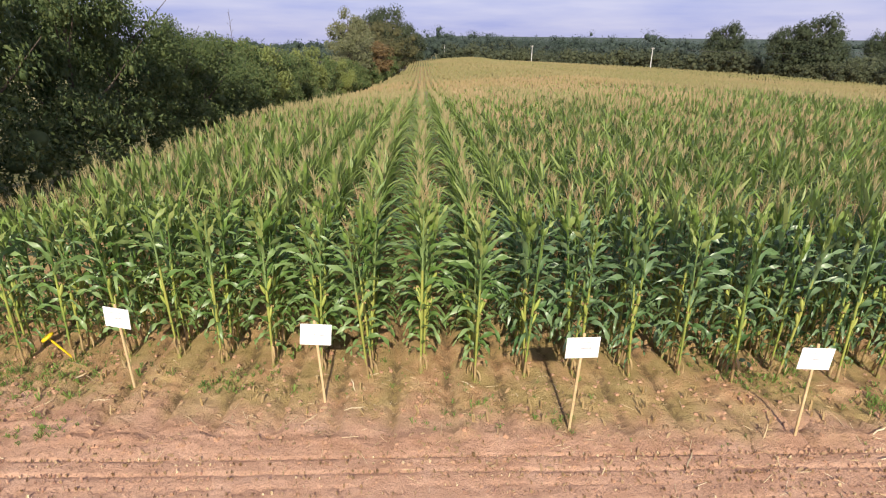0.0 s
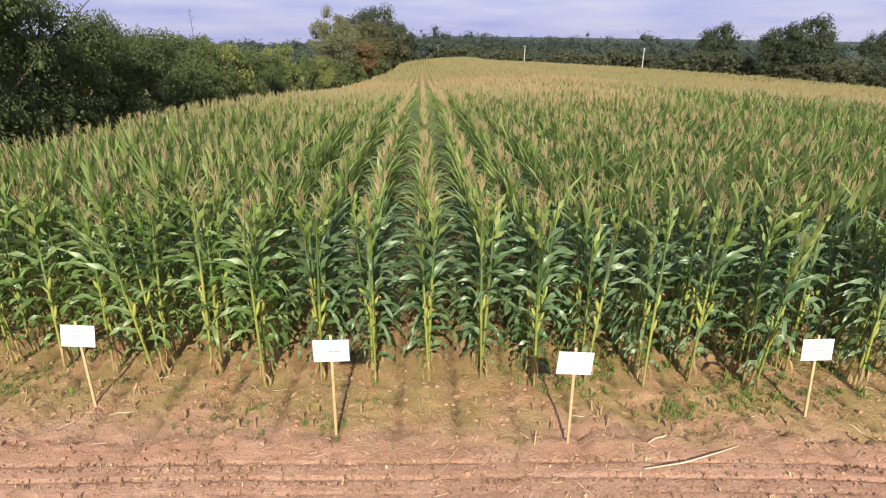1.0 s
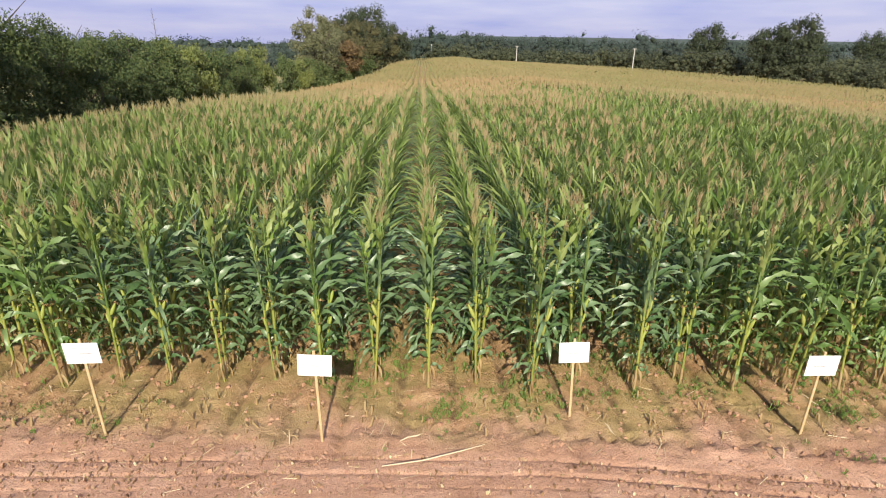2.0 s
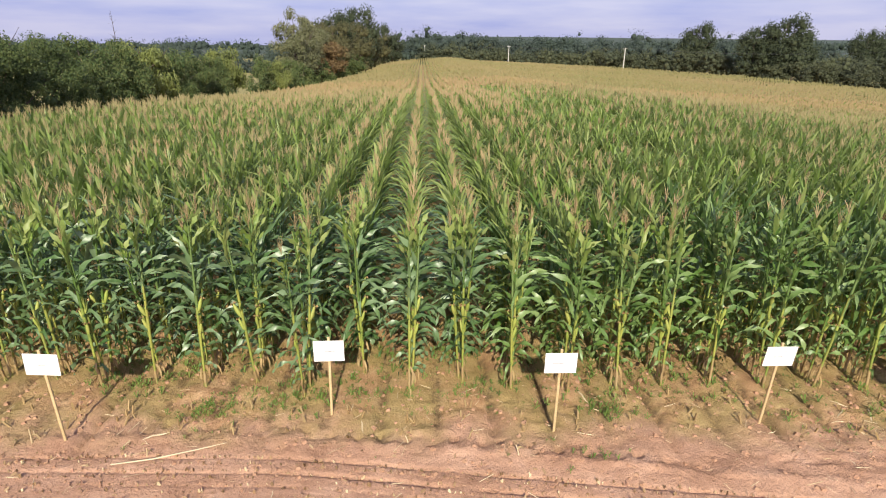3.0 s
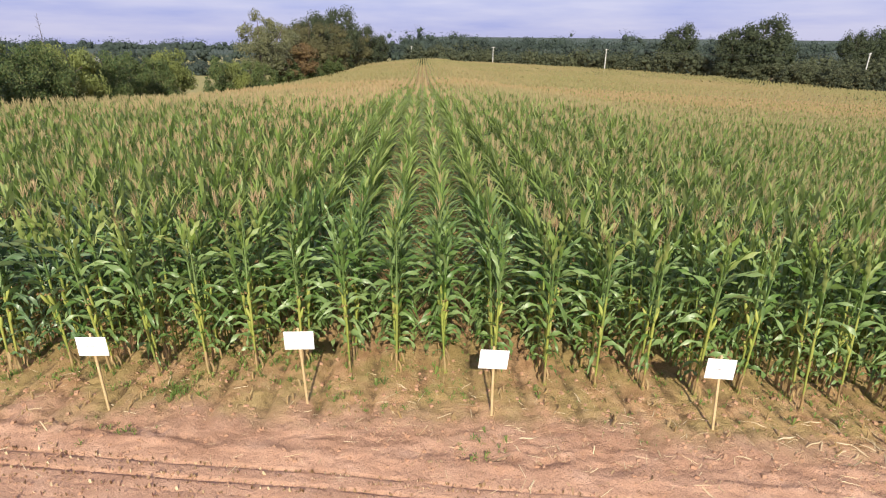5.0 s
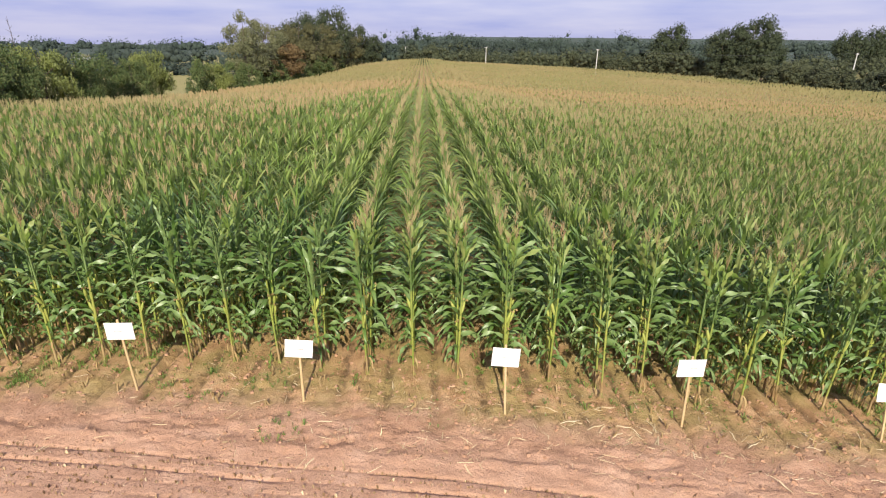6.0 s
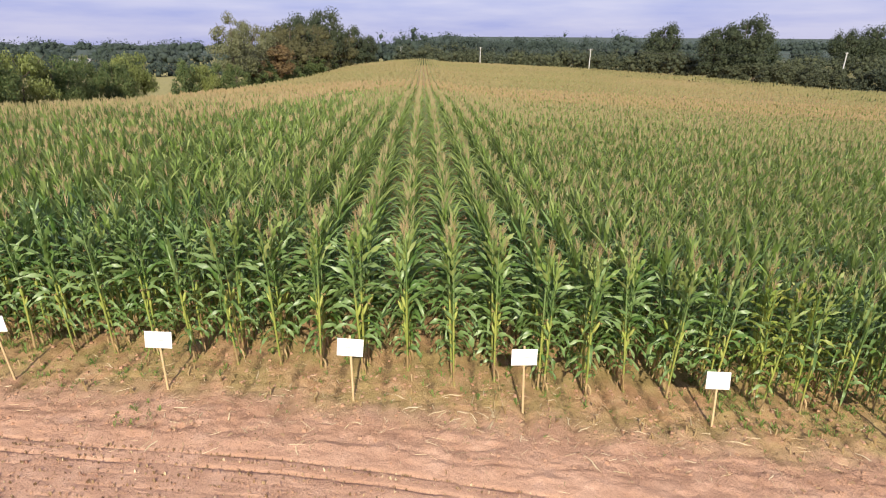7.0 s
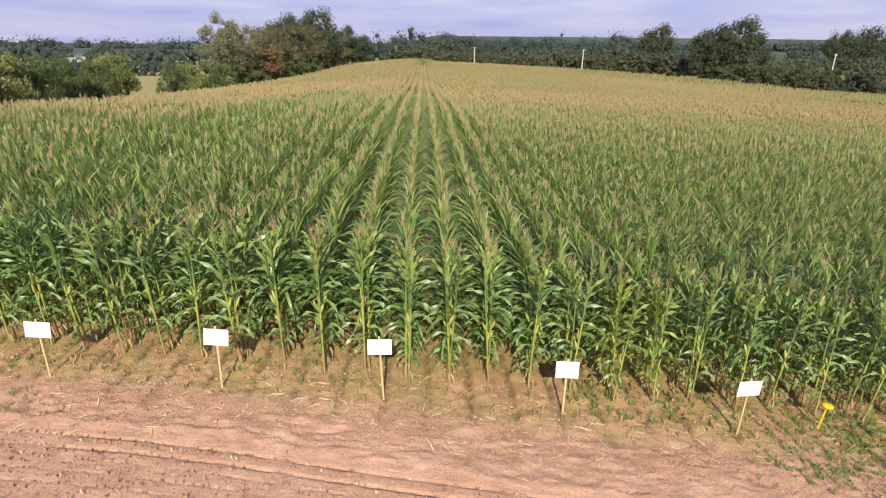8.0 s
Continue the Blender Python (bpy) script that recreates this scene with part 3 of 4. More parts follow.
def plain_plant(first, segs, tassels, gen, stem_sides=3, width=0.09, tassel_width=0.03, step=1, dark=False, tall=0.29):
    """A plant as arrays for the joined part of the field: verts, quads, material numbers (0 leaf, 1 upper leaf, 2 stem, 3 tassel, 4 husk)."""
    verts, quads, mats = [], [], []

    def add(vs, fs, m):
        base = len(verts)
        verts.extend(vs)
        quads.extend([tuple(i + base for i in f) for f in fs])
        mats.extend([m] * len(fs))

    h0 = 2.82
    if stem_sides:
        z0 = 0.0 if first == 0 else LEAVES[first][0] * h0 * 0.9
        half = (z0 + h0 * 0.88) / 2
        if first == 0:
            add(*tube([(0, 0, z0), (0, 0, half)], (0.016, 0.018), stem_sides), 2)
        add(*tube([(0, 0, half if first == 0 else z0), (0, 0, h0 * 0.9)], (0.015, 0.006), stem_sides), 0)
    turn = gen.uniform(-35, 35)
    for k in range(first, len(LEAVES), step):
        h, ln, a, b = LEAVES[k]
        az = radians(turn + 180 * ((k // step) % 2) + gen.uniform(-42, 42))
        vs, fs = leaf_strip(ln * gen.uniform(0.85, 1.1), width * (1 if k < 11 else 0.85), a + gen.uniform(-5, 5), b + gen.uniform(-12, 12), segs, 0.3, gen.uniform(-0.6, 0.6), False)
        c, s = math.cos(az), math.sin(az)
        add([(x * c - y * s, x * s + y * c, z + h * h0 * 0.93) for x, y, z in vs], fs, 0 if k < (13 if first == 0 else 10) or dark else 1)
    if first == 0:
        add(*tube([(0.015, 0, 1.1), (0.03, 0, 1.22), (0.03, 0, 1.33)], (0.018, 0.03, 0.006), 4), 4)
    if tassels:
        vs, fs = tassel_strips(tall, tassels, tassel_width, gen, False)
        add([(x, y, z + h0 * 0.88) for x, y, z in vs], fs, 3)
    return np.array(verts, np.float32), np.array(quads, np.int32), np.array(mats, np.int32)


def sow(name, kinds, kinds_late, places, label, gen, plume=None):
    """Joins copies of the plants in `kinds` at the given places into one mesh."""
    allv, allf, allm, base = [], [], [], 0
    places = np.asarray(places)
    pick = gen.integers(len(kinds), size=len(places))
    lateness = late(places[:, 0]) & (gen.random(len(places)) < 0.78)
    for group, use in ((kinds, ~lateness), (kinds_late, lateness)):
        for k, (v, f, m) in enumerate(group):
            at = places[use & (pick % len(group) == k)]
            if not len(at):
                continue
            n = len(at)
            ang = gen.uniform(-0.5, 0.5, n) + math.pi * gen.integers(2, size=n)
            size = plant_height(at[:, 0], at[:, 1]) / 2.82 * gen.uniform(0.86, 1.07, n)
            c, s = np.cos(ang)[:, None], np.sin(ang)[:, None]
            lean = np.stack([gen.uniform(-0.035, 0.035, n), gen.uniform(-0.07, 0.07, n)], -1)
            x = (v[:, 0] * c - v[:, 1] * s) * size[:, None] + v[:, 2] * lean[:, :1]
            y = (v[:, 0] * s + v[:, 1] * c) * size[:, None] + v[:, 2] * lean[:, 1:]
            z = v[:, 2] * size[:, None]
            p = np.stack([x + at[:, :1], y + at[:, 1:2], z + land(at[:, 0], at[:, 1])[:, None]], -1)
            allv.append(p.reshape(-1, 3))
            allf.append((f[None] + (np.arange(n) * len(v))[:, None, None] + base).reshape(-1, 4))
            # the plots past the tassel-less strip bear greener tassels
            olive = (at[:, 0] > 16.4) | (at[:, 0] < 1.2) | ((at[:, 0] > 4.0) & (at[:, 0] < 7.1))
            kind = np.where((m[None] == 3) & olive[:, None], 5, m[None])
            allm.append(np.where((m[None] == 0) & bluish(at[:, :1]), 6, kind).ravel())
            base += n * len(v)
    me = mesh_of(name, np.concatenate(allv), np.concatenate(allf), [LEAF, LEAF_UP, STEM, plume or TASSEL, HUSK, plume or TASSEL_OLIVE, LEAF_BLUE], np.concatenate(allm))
    return tagged(new(name, me), label, "maize field", kind="stuff")


def rows_between(y0, y1, x0, x1, step, gen, front=False):
    out = []
    for k in range(int((x0 - ROW0) / ROW), int((x1 - ROW0) / ROW) + 1):
        x = ROW0 + ROW * k
        a = float(edge_y(x)) + 0.85 if front else y0
        n = int((y1 - a) / step)
        ys = a + (np.arange(n) + gen.uniform(-0.3, 0.3, n)) * step
        out.append(np.stack([x + gen.uniform(-0.03, 0.03, n), ys], -1))
    return np.concatenate(out)


def in_field(p):
    far = lerp(p[:, 0], (-12, 10, 44, 78, 107, 126, 140), (190, 240, 224, 188, 160, 127, 112))
    left = -8.6 + 3.4 * np.clip((p[:, 1] - 72) / 60, 0, 1)
    return p[(p[:, 1] < far) & (p[:, 0] > left)]


gen = np.random.default_rng(11)
front_kinds = [plain_plant(0, 4, 6 if n % 5 else 0, gen, 3, 0.074, 0.01) for n in range(10)]
front_late = [plain_plant(0, 4, 0, gen, 3, 0.074, dark=True) for _ in range(3)]
sow("maize_rows_front", front_kinds, front_late, in_field(rows_between(0, 0.6, -8.3, 38, 0.17, gen, True)), "dense green maize rows with tan tassels", gen)
second_kinds = [plain_plant(6, 3, 7 if n % 6 else 0, gen, 3, 0.074, 0.011) for n in range(10)]
second_late = [plain_plant(6, 3, 0, gen, 3, 0.074) for _ in range(3)]
sow("maize_rows_second", second_kinds, second_late, in_field(rows_between(0.6, 6, -8.3, 41, 0.17, gen)), "dense green maize rows with tan tassels", gen)
mid_kinds = [plain_plant(7, 3, 7 if n % 6 else 0, gen, 3, 0.072, 0.014) for n in range(10)]
mid_late = [plain_plant(7, 3, 0, gen, 3, 0.074) for _ in range(3)]
sow("maize_rows_middle", mid_kinds, mid_late, in_field(rows_between(6, 13, -8.3, 46, 0.175, gen)), "dense green maize rows with tan tassels", gen)
inner_kinds = [plain_plant(8, 2, 5 if n % 6 else 0, gen, 0, 0.08, 0.021, tall=0.36) for n in range(10)]
inner_late = [plain_plant(8, 2, 0, gen, 0, 0.085) for _ in range(3)]
sow("maize_rows_inner", inner_kinds, inner_late, in_field(rows_between(13, 27, -8.3, 56, 0.18, gen)), "dense green maize rows with tan tassels", gen)
brow_kinds = [plain_plant(8, 2, 4 if n % 6 else 0, gen, 0, 0.105, 0.045, 2, tall=0.38) for n in range(10)]
sow("maize_rows_brow", brow_kinds, inner_late, in_field(rows_between(27, 44, -8.3, 74, 0.3, gen)), "dense green maize rows with tan tassels", gen)
back_kinds = [plain_plant(8, 2, 3, gen, 0, 0.12, 0.1, 2, tall=0.42) for _ in range(8)]
back_late = [plain_plant(8, 2, 0, gen, 0, 0.13, 0.1, 2), back_kinds[0], back_kinds[1]]
sow("maize_rows_back", back_kinds, back_late, in_field(rows_between(44, 70, -8.3, 90, 0.48, gen)), "maize canopy of green leaves and tan tassels", gen, TASSEL_PINK)
far_kinds = [plain_plant(9, 1, 3, gen, 0, 0.25, 0.25, 3, tall=0.5) for _ in range(8)]
sow("maize_rows_far", far_kinds, far_kinds[:1], in_field(rows_between(70, 245, -8.3, 140, 1.25, gen)), "far maize canopy, tan with tassels", gen, TASSEL_YOUNG)


# ---- trees and hedges ----
def round_cube():
    bm = bmesh.new()
    bmesh.ops.create_cube(bm, size=2)
    bmesh.ops.subdivide_edges(bm, edges=list(bm.edges), cuts=1, use_grid_fill=True)
    vs = np.array([v.co.normalized()[:] for v in bm.verts])
    fs = np.array([[v.index for v in f.verts] for f in bm.faces])
    bm.free()
    return vs, fs


CORE, CORE_FACES = round_cube()


def leaf_cloud(blobs, count, size, gen, squash=1.0, wild=1.1, core=0.0):
    """Small leaf quads on the outsides of many lumps: verts and quads."""
    blobs = np.asarray(blobs, float)
    area = blobs[:, 3] ** 2
    pick = gen.choice(len(blobs), count, p=area / area.sum())
    d = gen.normal(size=(count, 3))
    d /= np.linalg.norm(d, axis=1)[:, None]
    d[:, 2] = np.where(d[:, 2] < -0.3, -d[:, 2], d[:, 2])
    r = blobs[pick, 3] * (1.3 - 0.85 * gen.random(count) ** 1.2)
    c = blobs[pick, :3] + d * r[:, None] * np.array((1, 1, squash))
    nrm = d + gen.normal(size=(count, 3)) * wild
    nrm /= np.linalg.norm(nrm, axis=1)[:, None]
    t = np.cross(nrm, gen.normal(size=(count, 3)))
    t /= np.linalg.norm(t, axis=1)[:, None]
    b = np.cross(nrm, t)
    s = (size * gen.uniform(0.6, 1.35, count))[:, None]
    v = np.stack([c - t * s, c - b * s * 0.45, c + t * s, c + b * s * 0.45], 1).reshape(-1, 3)
    f = np.arange(count * 4).reshape(-1, 4)
    if core:
        # the dense inside of each lump of foliage
        n = len(blobs)
        k = (blobs[:, 3] * core)[:, None] * gen.uniform(0.82, 1.12, (n, len(CORE)))
        inner = blobs[:, None, :3] + CORE[None] * k[:, :, None] * np.array((1, 1, squash))
        f = np.concatenate([f, (CORE_FACES[None] + (np.arange(n) * len(CORE))[:, None, None] + len(v)).reshape(-1, 4)])
        v = np.concatenate([v, inner.reshape(-1, 3)])
    return v, f


def crown_blobs(width, height, base, n, gen, lump=0.3):
    out = []
    while len(out) < n:
        p = gen.uniform(-1, 1, 3)
        q = p @ p
        if q < 1:
            k = lump * (1.0 - 0.32 * math.sqrt(q)) * gen.uniform(0.7, 1.3)
            if gen.random() < 0.2:
                p, k = p * 1.03, k * 0.9
            out.append((p[0] * width / 2 * 0.85, p[1] * width / 2 * 0.85, base + (p[2] + 1) / 2 * (height - base) * 0.88, k * width / 2))
    return out


def limbs_mesh(height, width, base, gen, thick):
    verts, quads = [], []

    def add(vs, fs):
        k = len(verts)
        verts.extend(vs)
        quads.extend([tuple(i + k for i in f) for f in fs])

    add(*tube([(0, 0, -0.4), (0.03 * width, 0, height * 0.25), (0, 0.04 * width, height * 0.55), (0.02, 0, height * 0.85)],
              (thick * 1.3, thick, thick * 0.6, thick * 0.15), 8))
    for n in range(8):
        g, z0 = n * 2.4 + gen.uniform(-0.4, 0.4), gen.uniform(max(base * 0.6, 0.3), height * 0.6)
        r = width * gen.uniform(0.25, 0.42)
        add(*tube([(0, 0, z0), (math.cos(g) * r * 0.5, math.sin(g) * r * 0.5, z0 + height * 0.12), (math.cos(g) * r, math.sin(g) * r, z0 + height * 0.28)],
                  (thick * 0.5, thick * 0.33, thick * 0.08), 5))
    return mesh_of("trunk", verts, quads, [BARK])


def tree_meshes(height, width, base, leaves, size, material, gen, lumps=26, lump=0.34, thick=0.16, wild=1.1, core=0.5):
    v, f = leaf_cloud(crown_blobs(width, height, base, lumps, gen, lump), leaves, size, gen, 1.0, wild, core)
    return limbs_mesh(height, width, base, gen, thick), mesh_of("crown", v, f, [material])


def plant_tree(name, meshes, x, y, sx, sz, turn, label, category, group="", sink=0.0):
    root = new(name)
    root.matrix_basis = pose(x, y, float(land(x, y)) - sink, 0, 0, turn) @ Matrix.Diagonal((sx, sx, sz, 1))
    part("trunk", meshes[0], root)
    part("crown", meshes[1], root)
    return tagged(root, label, category, group)


tg = np.random.default_rng(23)
bush_kinds = [tree_meshes(6.0, 6.0, 0.0, 14000, 0.085, HEDGE, tg, 60, 0.26, 0.1, 1.3, 0.36) for _ in range(3)]
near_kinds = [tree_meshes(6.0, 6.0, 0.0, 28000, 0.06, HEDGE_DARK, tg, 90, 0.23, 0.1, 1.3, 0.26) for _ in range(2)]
low_kinds = [tree_meshes(6.0, 6.0, 0.0, 4200, 0.15, HEDGE, tg, 40, 0.3, 0.1, 1.4, 0.4) for _ in range(2)]
pale_kind = tree_meshes(5.0, 6.0, 0.0, 9000, 0.1, HEDGE_LIGHT, tg, 50, 0.27, 0.1, 1.4, 0.36)
# x, y, height, spread as a share, pale or not
HEDGE_ROW = ((-13.0, -3.0, 8.6, 1.05, 0), (-12.8, 1.5, 9.0, 1.0, 0), (-13.4, 6.5, 9.4, 1.05, 0), (-13.0, 11.5, 9.6, 1.0, 0), (-13.6, 16.0, 8.1, 1.05, 0), (-13.0, 20.5, 7.3, 0.95, 0),
             (-13.6, 25.0, 7.2, 1.0, 0), (-13.8, 29.5, 7.6, 1.0, 0), (-14.0, 34.0, 7.7, 0.95, 0), (-14.2, 38.5, 7.7, 1.0, 1), (-14.0, 43.0, 7.6, 0.95, 0),
             (-14.5, 48.0, 7.6, 0.9, 0), (-13.8, 52.5, 7.2, 0.85, 0), (-13.9, 57.0, 8.2, 0.85, 1), (-13.9, 71.0, 7.4, 0.8, 0), (-12.6, 75.5, 7.0, 0.8, 1),
             (-12.4, 81.0, 6.6, 0.9, 0), (-11.8, 88.0, 6.6, 0.9, 0), (-10.9, 97.0, 6.6, 1.0, 0), (-10.6, 106.0, 6.6, 1.0, 0), (-10.5, 116.0, 6.6, 1.0, 0),
             (-10.4, 127.0, 6.6, 1.1, 0), (-10.0, 140.0, 7.0, 1.2, 0), (-10.0, 154.0, 7.0, 1.2, 0), (-9.5, 170.0, 7.5, 1.3, 0))
for x, y, h, w, pale in HEDGE_ROW:
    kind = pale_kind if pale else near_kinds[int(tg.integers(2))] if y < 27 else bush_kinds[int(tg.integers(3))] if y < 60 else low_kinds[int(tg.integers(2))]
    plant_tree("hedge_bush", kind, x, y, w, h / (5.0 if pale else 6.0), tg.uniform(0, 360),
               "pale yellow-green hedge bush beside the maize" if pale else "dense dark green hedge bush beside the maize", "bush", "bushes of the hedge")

olive_kind = tree_meshes(12.0, 9.0, 2.0, 9500, 0.15, OLIVE, tg, 60, 0.24, 0.2, 1.6, 0.3)
oak_kind = tree_meshes(15.0, 13.5, 1.0, 9000, 0.24, OAK, tg, 100, 0.3, 0.3, 1.5, 0.36)
broad_kind = tree_meshes(15.0, 15.5, 0.5, 9000, 0.24, OAK, tg, 100, 0.3, 0.3, 1.5, 0.36)
brown_kind = tree_meshes(13.0, 13.0, 0.0, 9500, 0.18, OLIVE_BROWN, tg, 60, 0.27, 0.25, 1.6, 0.5)
rust_kind = tree_meshes(8.0, 7.0, 1.0, 5000, 0.17, RUST, tg, 20, 0.36, 0.15, 1.5, 0.4)
for x, y, h, w in ((-13.4, 93.0, 15.6, 1.0), (-13.8, 101.0, 14.6, 1.0), (-14.0, 112.0, 14.4, 1.05)):
    plant_tree("field_tree", olive_kind, x, y, w, h / 12, tg.uniform(0, 360), "tall olive green tree in the hedge line", "tree", "trees of the hedge line")
for x, y, h, w in ((-14.3, 125.0, 15.6, 1.0), (-13.8, 141.0, 17.0, 1.15), (-11.5, 160.0, 17.4, 1.25), (-8.5, 186.0, 15.5, 1.1)):
    plant_tree("field_tree", brown_kind, x, y, w, h / 13, tg.uniform(0, 360), "broad brownish olive tree in the hedge line", "tree", "trees of the hedge line")
for x, y, h, w in ((-15.5, 150.0, 19.2, 1.05), (-11.5, 178.0, 22.4, 1.05), (-7.0, 208.0, 17.6, 0.95), (-4.0, 236.0, 14.5, 0.95)):
    plant_tree("oak_tree", oak_kind, x, y, w, h / 15, tg.uniform(0, 360), "large dark green oak in the hedge line", "tree", "trees of the hedge line")
for x, y, h, w in ((-11.0, 112.0, 10.5, 1.5), (-11.6, 99.0, 7.6, 0.9)):
    plant_tree("rusty_bush", rust_kind, x, y, w, h / 8, tg.uniform(0, 360), "rust-brown shrub in the hedge line", "bush", "bushes of the hedge")
for x, y, h, w in ((105.5, 190.0, 19.5, 1.1), (113.5, 168.0, 18.5, 1.0), (120.5, 165.0, 22.0, 1.25), (127.5, 169.0, 17.5, 1.0), (268.0, 318.0, 26.0, 1.5), (288.0, 322.0, 29.0, 1.7)):
    plant_tree("oak_tree", broad_kind if h > 22 else oak_kind, x, y, w, h / 15, tg.uniform(0, 360), "large dark green oak beyond the field", "tree", "oaks beyond the field")


def wood(name, places, leaves, size, material, label, gen):
    vs, fs, base = [], [], 0
    for x, y, h, w in places:
        lumps = crown_blobs(w, h, 0.0, 20, gen, 0.46)
        v, f = leaf_cloud(lumps, leaves, size, gen, 1.0, 1.6, 0.42)
        v = v + np.array((x, y, float(land(x, y)) - 0.5))
        vs.append(v)
        fs.append(f + base)
        base += len(v)
    return tagged(new(name, mesh_of(name, np.concatenate(vs), np.concatenate(fs), [material])), label, "woodland", kind="stuff")


def belt(x0, y0, x1, y1, n, h0, h1, w0, w1, deep, gen):
    out = []
    for k in range(n):
        s = (k + gen.uniform(-0.4, 0.4)) / max(n - 1, 1)
        out.append((x0 + (x1 - x0) * s + gen.uniform(-1, 1), y0 + (y1 - y0) * s + gen.uniform(0, deep), gen.uniform(h0, h1), gen.uniform(w0, w1)))
    return out


wood("far_hedge", belt(8, 252, 44, 232, 20, 6, 11.5, 6, 12, 8, tg) + belt(46, 228, 80, 198, 20, 6, 11, 6, 12, 6, tg) + belt(80, 198, 112, 172, 20, 7, 12, 6, 12, 6, tg)
     + belt(112, 166, 131, 141, 20, 7, 9.5, 5, 8, 4, tg) + belt(121, 130, 138, 115, 18, 7.5, 9.5, 4, 6, 2, tg) + belt(138, 115, 162, 96, 18, 6, 8, 4, 6.5, 3, tg) + belt(150, 185, 330, 240, 44, 8, 12, 8, 12, 14, tg), 620, 0.3, BELT, "dark green tree belt along the far edge of the field", tg)
wood("far_wood", belt(-14, 330, 200, 262, 50, 11, 19, 9, 24, 30, tg) + belt(0, 440, 400, 330, 36, 14, 26, 16, 30, 50, tg), 640, 0.5, WOOD_HAZED, "distant dark green woodland beyond the field", tg)
wood("far_wood_west", belt(-400, 330, -20, 300, 46, 7, 12, 14, 28, 50, tg) + belt(-190, 160, -30, 200, 36, 4, 7, 8, 16, 20, tg), 420, 0.5, WOOD_HAZED, "distant dark green woodland behind the hedge", tg)
wood("horizon_wood", belt(-900, 1000, 100, 900, 60, 6, 14, 24, 60, 120, tg) + belt(60, 850, 1200, 950, 70, 7, 15, 24, 60, 150, tg), 90, 1.9, WOOD_HAZED, "hazy distant woods on the horizon", tg)


def bare_sapling(x, y, height):
    verts, quads = tube([(0, 0, -0.2), (0.05, 0, height * 0.5), (0.0, 0.05, height)], (0.05, 0.035, 0.01), 6)
    root = new("bare_sapling")
    root.matrix_basis = pose(x, y, float(land(x, y)))
    part("trunk", mesh_of("trunk", verts, quads, [BARK]), root)
    for k in range(14):
        z, g = height * (0.6 + 0.027 * k), k * 2.3
        r = 0.5 - 0.02 * k
        v, q = tube([(0, 0, z), (math.cos(g) * r, math.sin(g) * r, z + 0.3)], (0.016, 0.004), 4)
        part("twig", mesh_of("twig", v, q, [BARK]), root)
    return tagged(root, "thin bare sapling standing above the hedge", "tree")


bare_sapling(-16.0, 38.8, 6.9 - float(land(-16.0, 38.8)))
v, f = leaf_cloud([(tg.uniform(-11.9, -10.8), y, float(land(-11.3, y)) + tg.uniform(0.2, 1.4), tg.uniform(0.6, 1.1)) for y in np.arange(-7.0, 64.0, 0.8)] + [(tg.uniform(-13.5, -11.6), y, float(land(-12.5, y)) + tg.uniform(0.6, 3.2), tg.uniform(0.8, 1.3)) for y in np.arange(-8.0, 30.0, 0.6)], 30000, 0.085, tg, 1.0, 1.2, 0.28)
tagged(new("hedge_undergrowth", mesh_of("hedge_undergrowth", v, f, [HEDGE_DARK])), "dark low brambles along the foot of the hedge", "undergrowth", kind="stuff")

# ---- poles and wires ----
def power_pole(x, y, height, lean):
    root = new("power_pole")
    root.matrix_basis = pose(x, y, float(land(x, y)) - 0.3, 0, lean, 35)
    vs, fs = tube([(0, 0, 0), (0, 0, height * 0.5), (0, 0, height)], (0.2, 0.17, 0.13), 8)
    part("shaft", mesh_of("shaft", vs, fs, [CONCRETE]), root)
    vs, fs = tube([(-0.9, 0, height - 0.35), (0.9, 0, height - 0.35)], (0.06, 0.06), 6)
    part("crossarm", mesh_of("crossarm", vs, fs, [CONCRETE]), root)
    for k in (-0.8, 0.0, 0.8):
        vs, fs = tube([(k, 0, height - 0.3), (k, 0, height - 0.18), (k, 0, height - 0.05)], (0.05, 0.07, 0.03), 6)
        part("insulator", mesh_of("insulator", vs, fs, [CONCRETE]), root)
    return tagged(root, "pale concrete power pole at the field's far edge", "power pole", "power poles")


POLES = ((10.0, 262.0, 8.6, 0), (43.8, 222.0, 9.0, 0), (78.4, 185.7, 9.3, 0), (128.5, 131.5, 11.6, 0))
for p in POLES:
    power_pole(*p)
for a, b in zip(POLES[:-1], POLES[1:]):
    za, zb = float(land(a[0], a[1])) + a[2] - 0.4, float(land(b[0], b[1])) + b[2] - 0.4
    for k in (-0.6, 0.6):
        pts = []
        for n in range(13):
            s = n / 12
            pts.append((a[0] + (b[0] - a[0]) * s + k, a[1] + (b[1] - a[1]) * s + k, za + (zb - za) * s - 1.1 * 4 * s * (1 - s)))
        vs, fs = tube(pts, [0.02] * 13, 4)
        tagged(new("power_wire", mesh_of("power_wire", vs, fs, [WIRE])), "thin dark power wire sagging between the poles", "wire", "power wires")


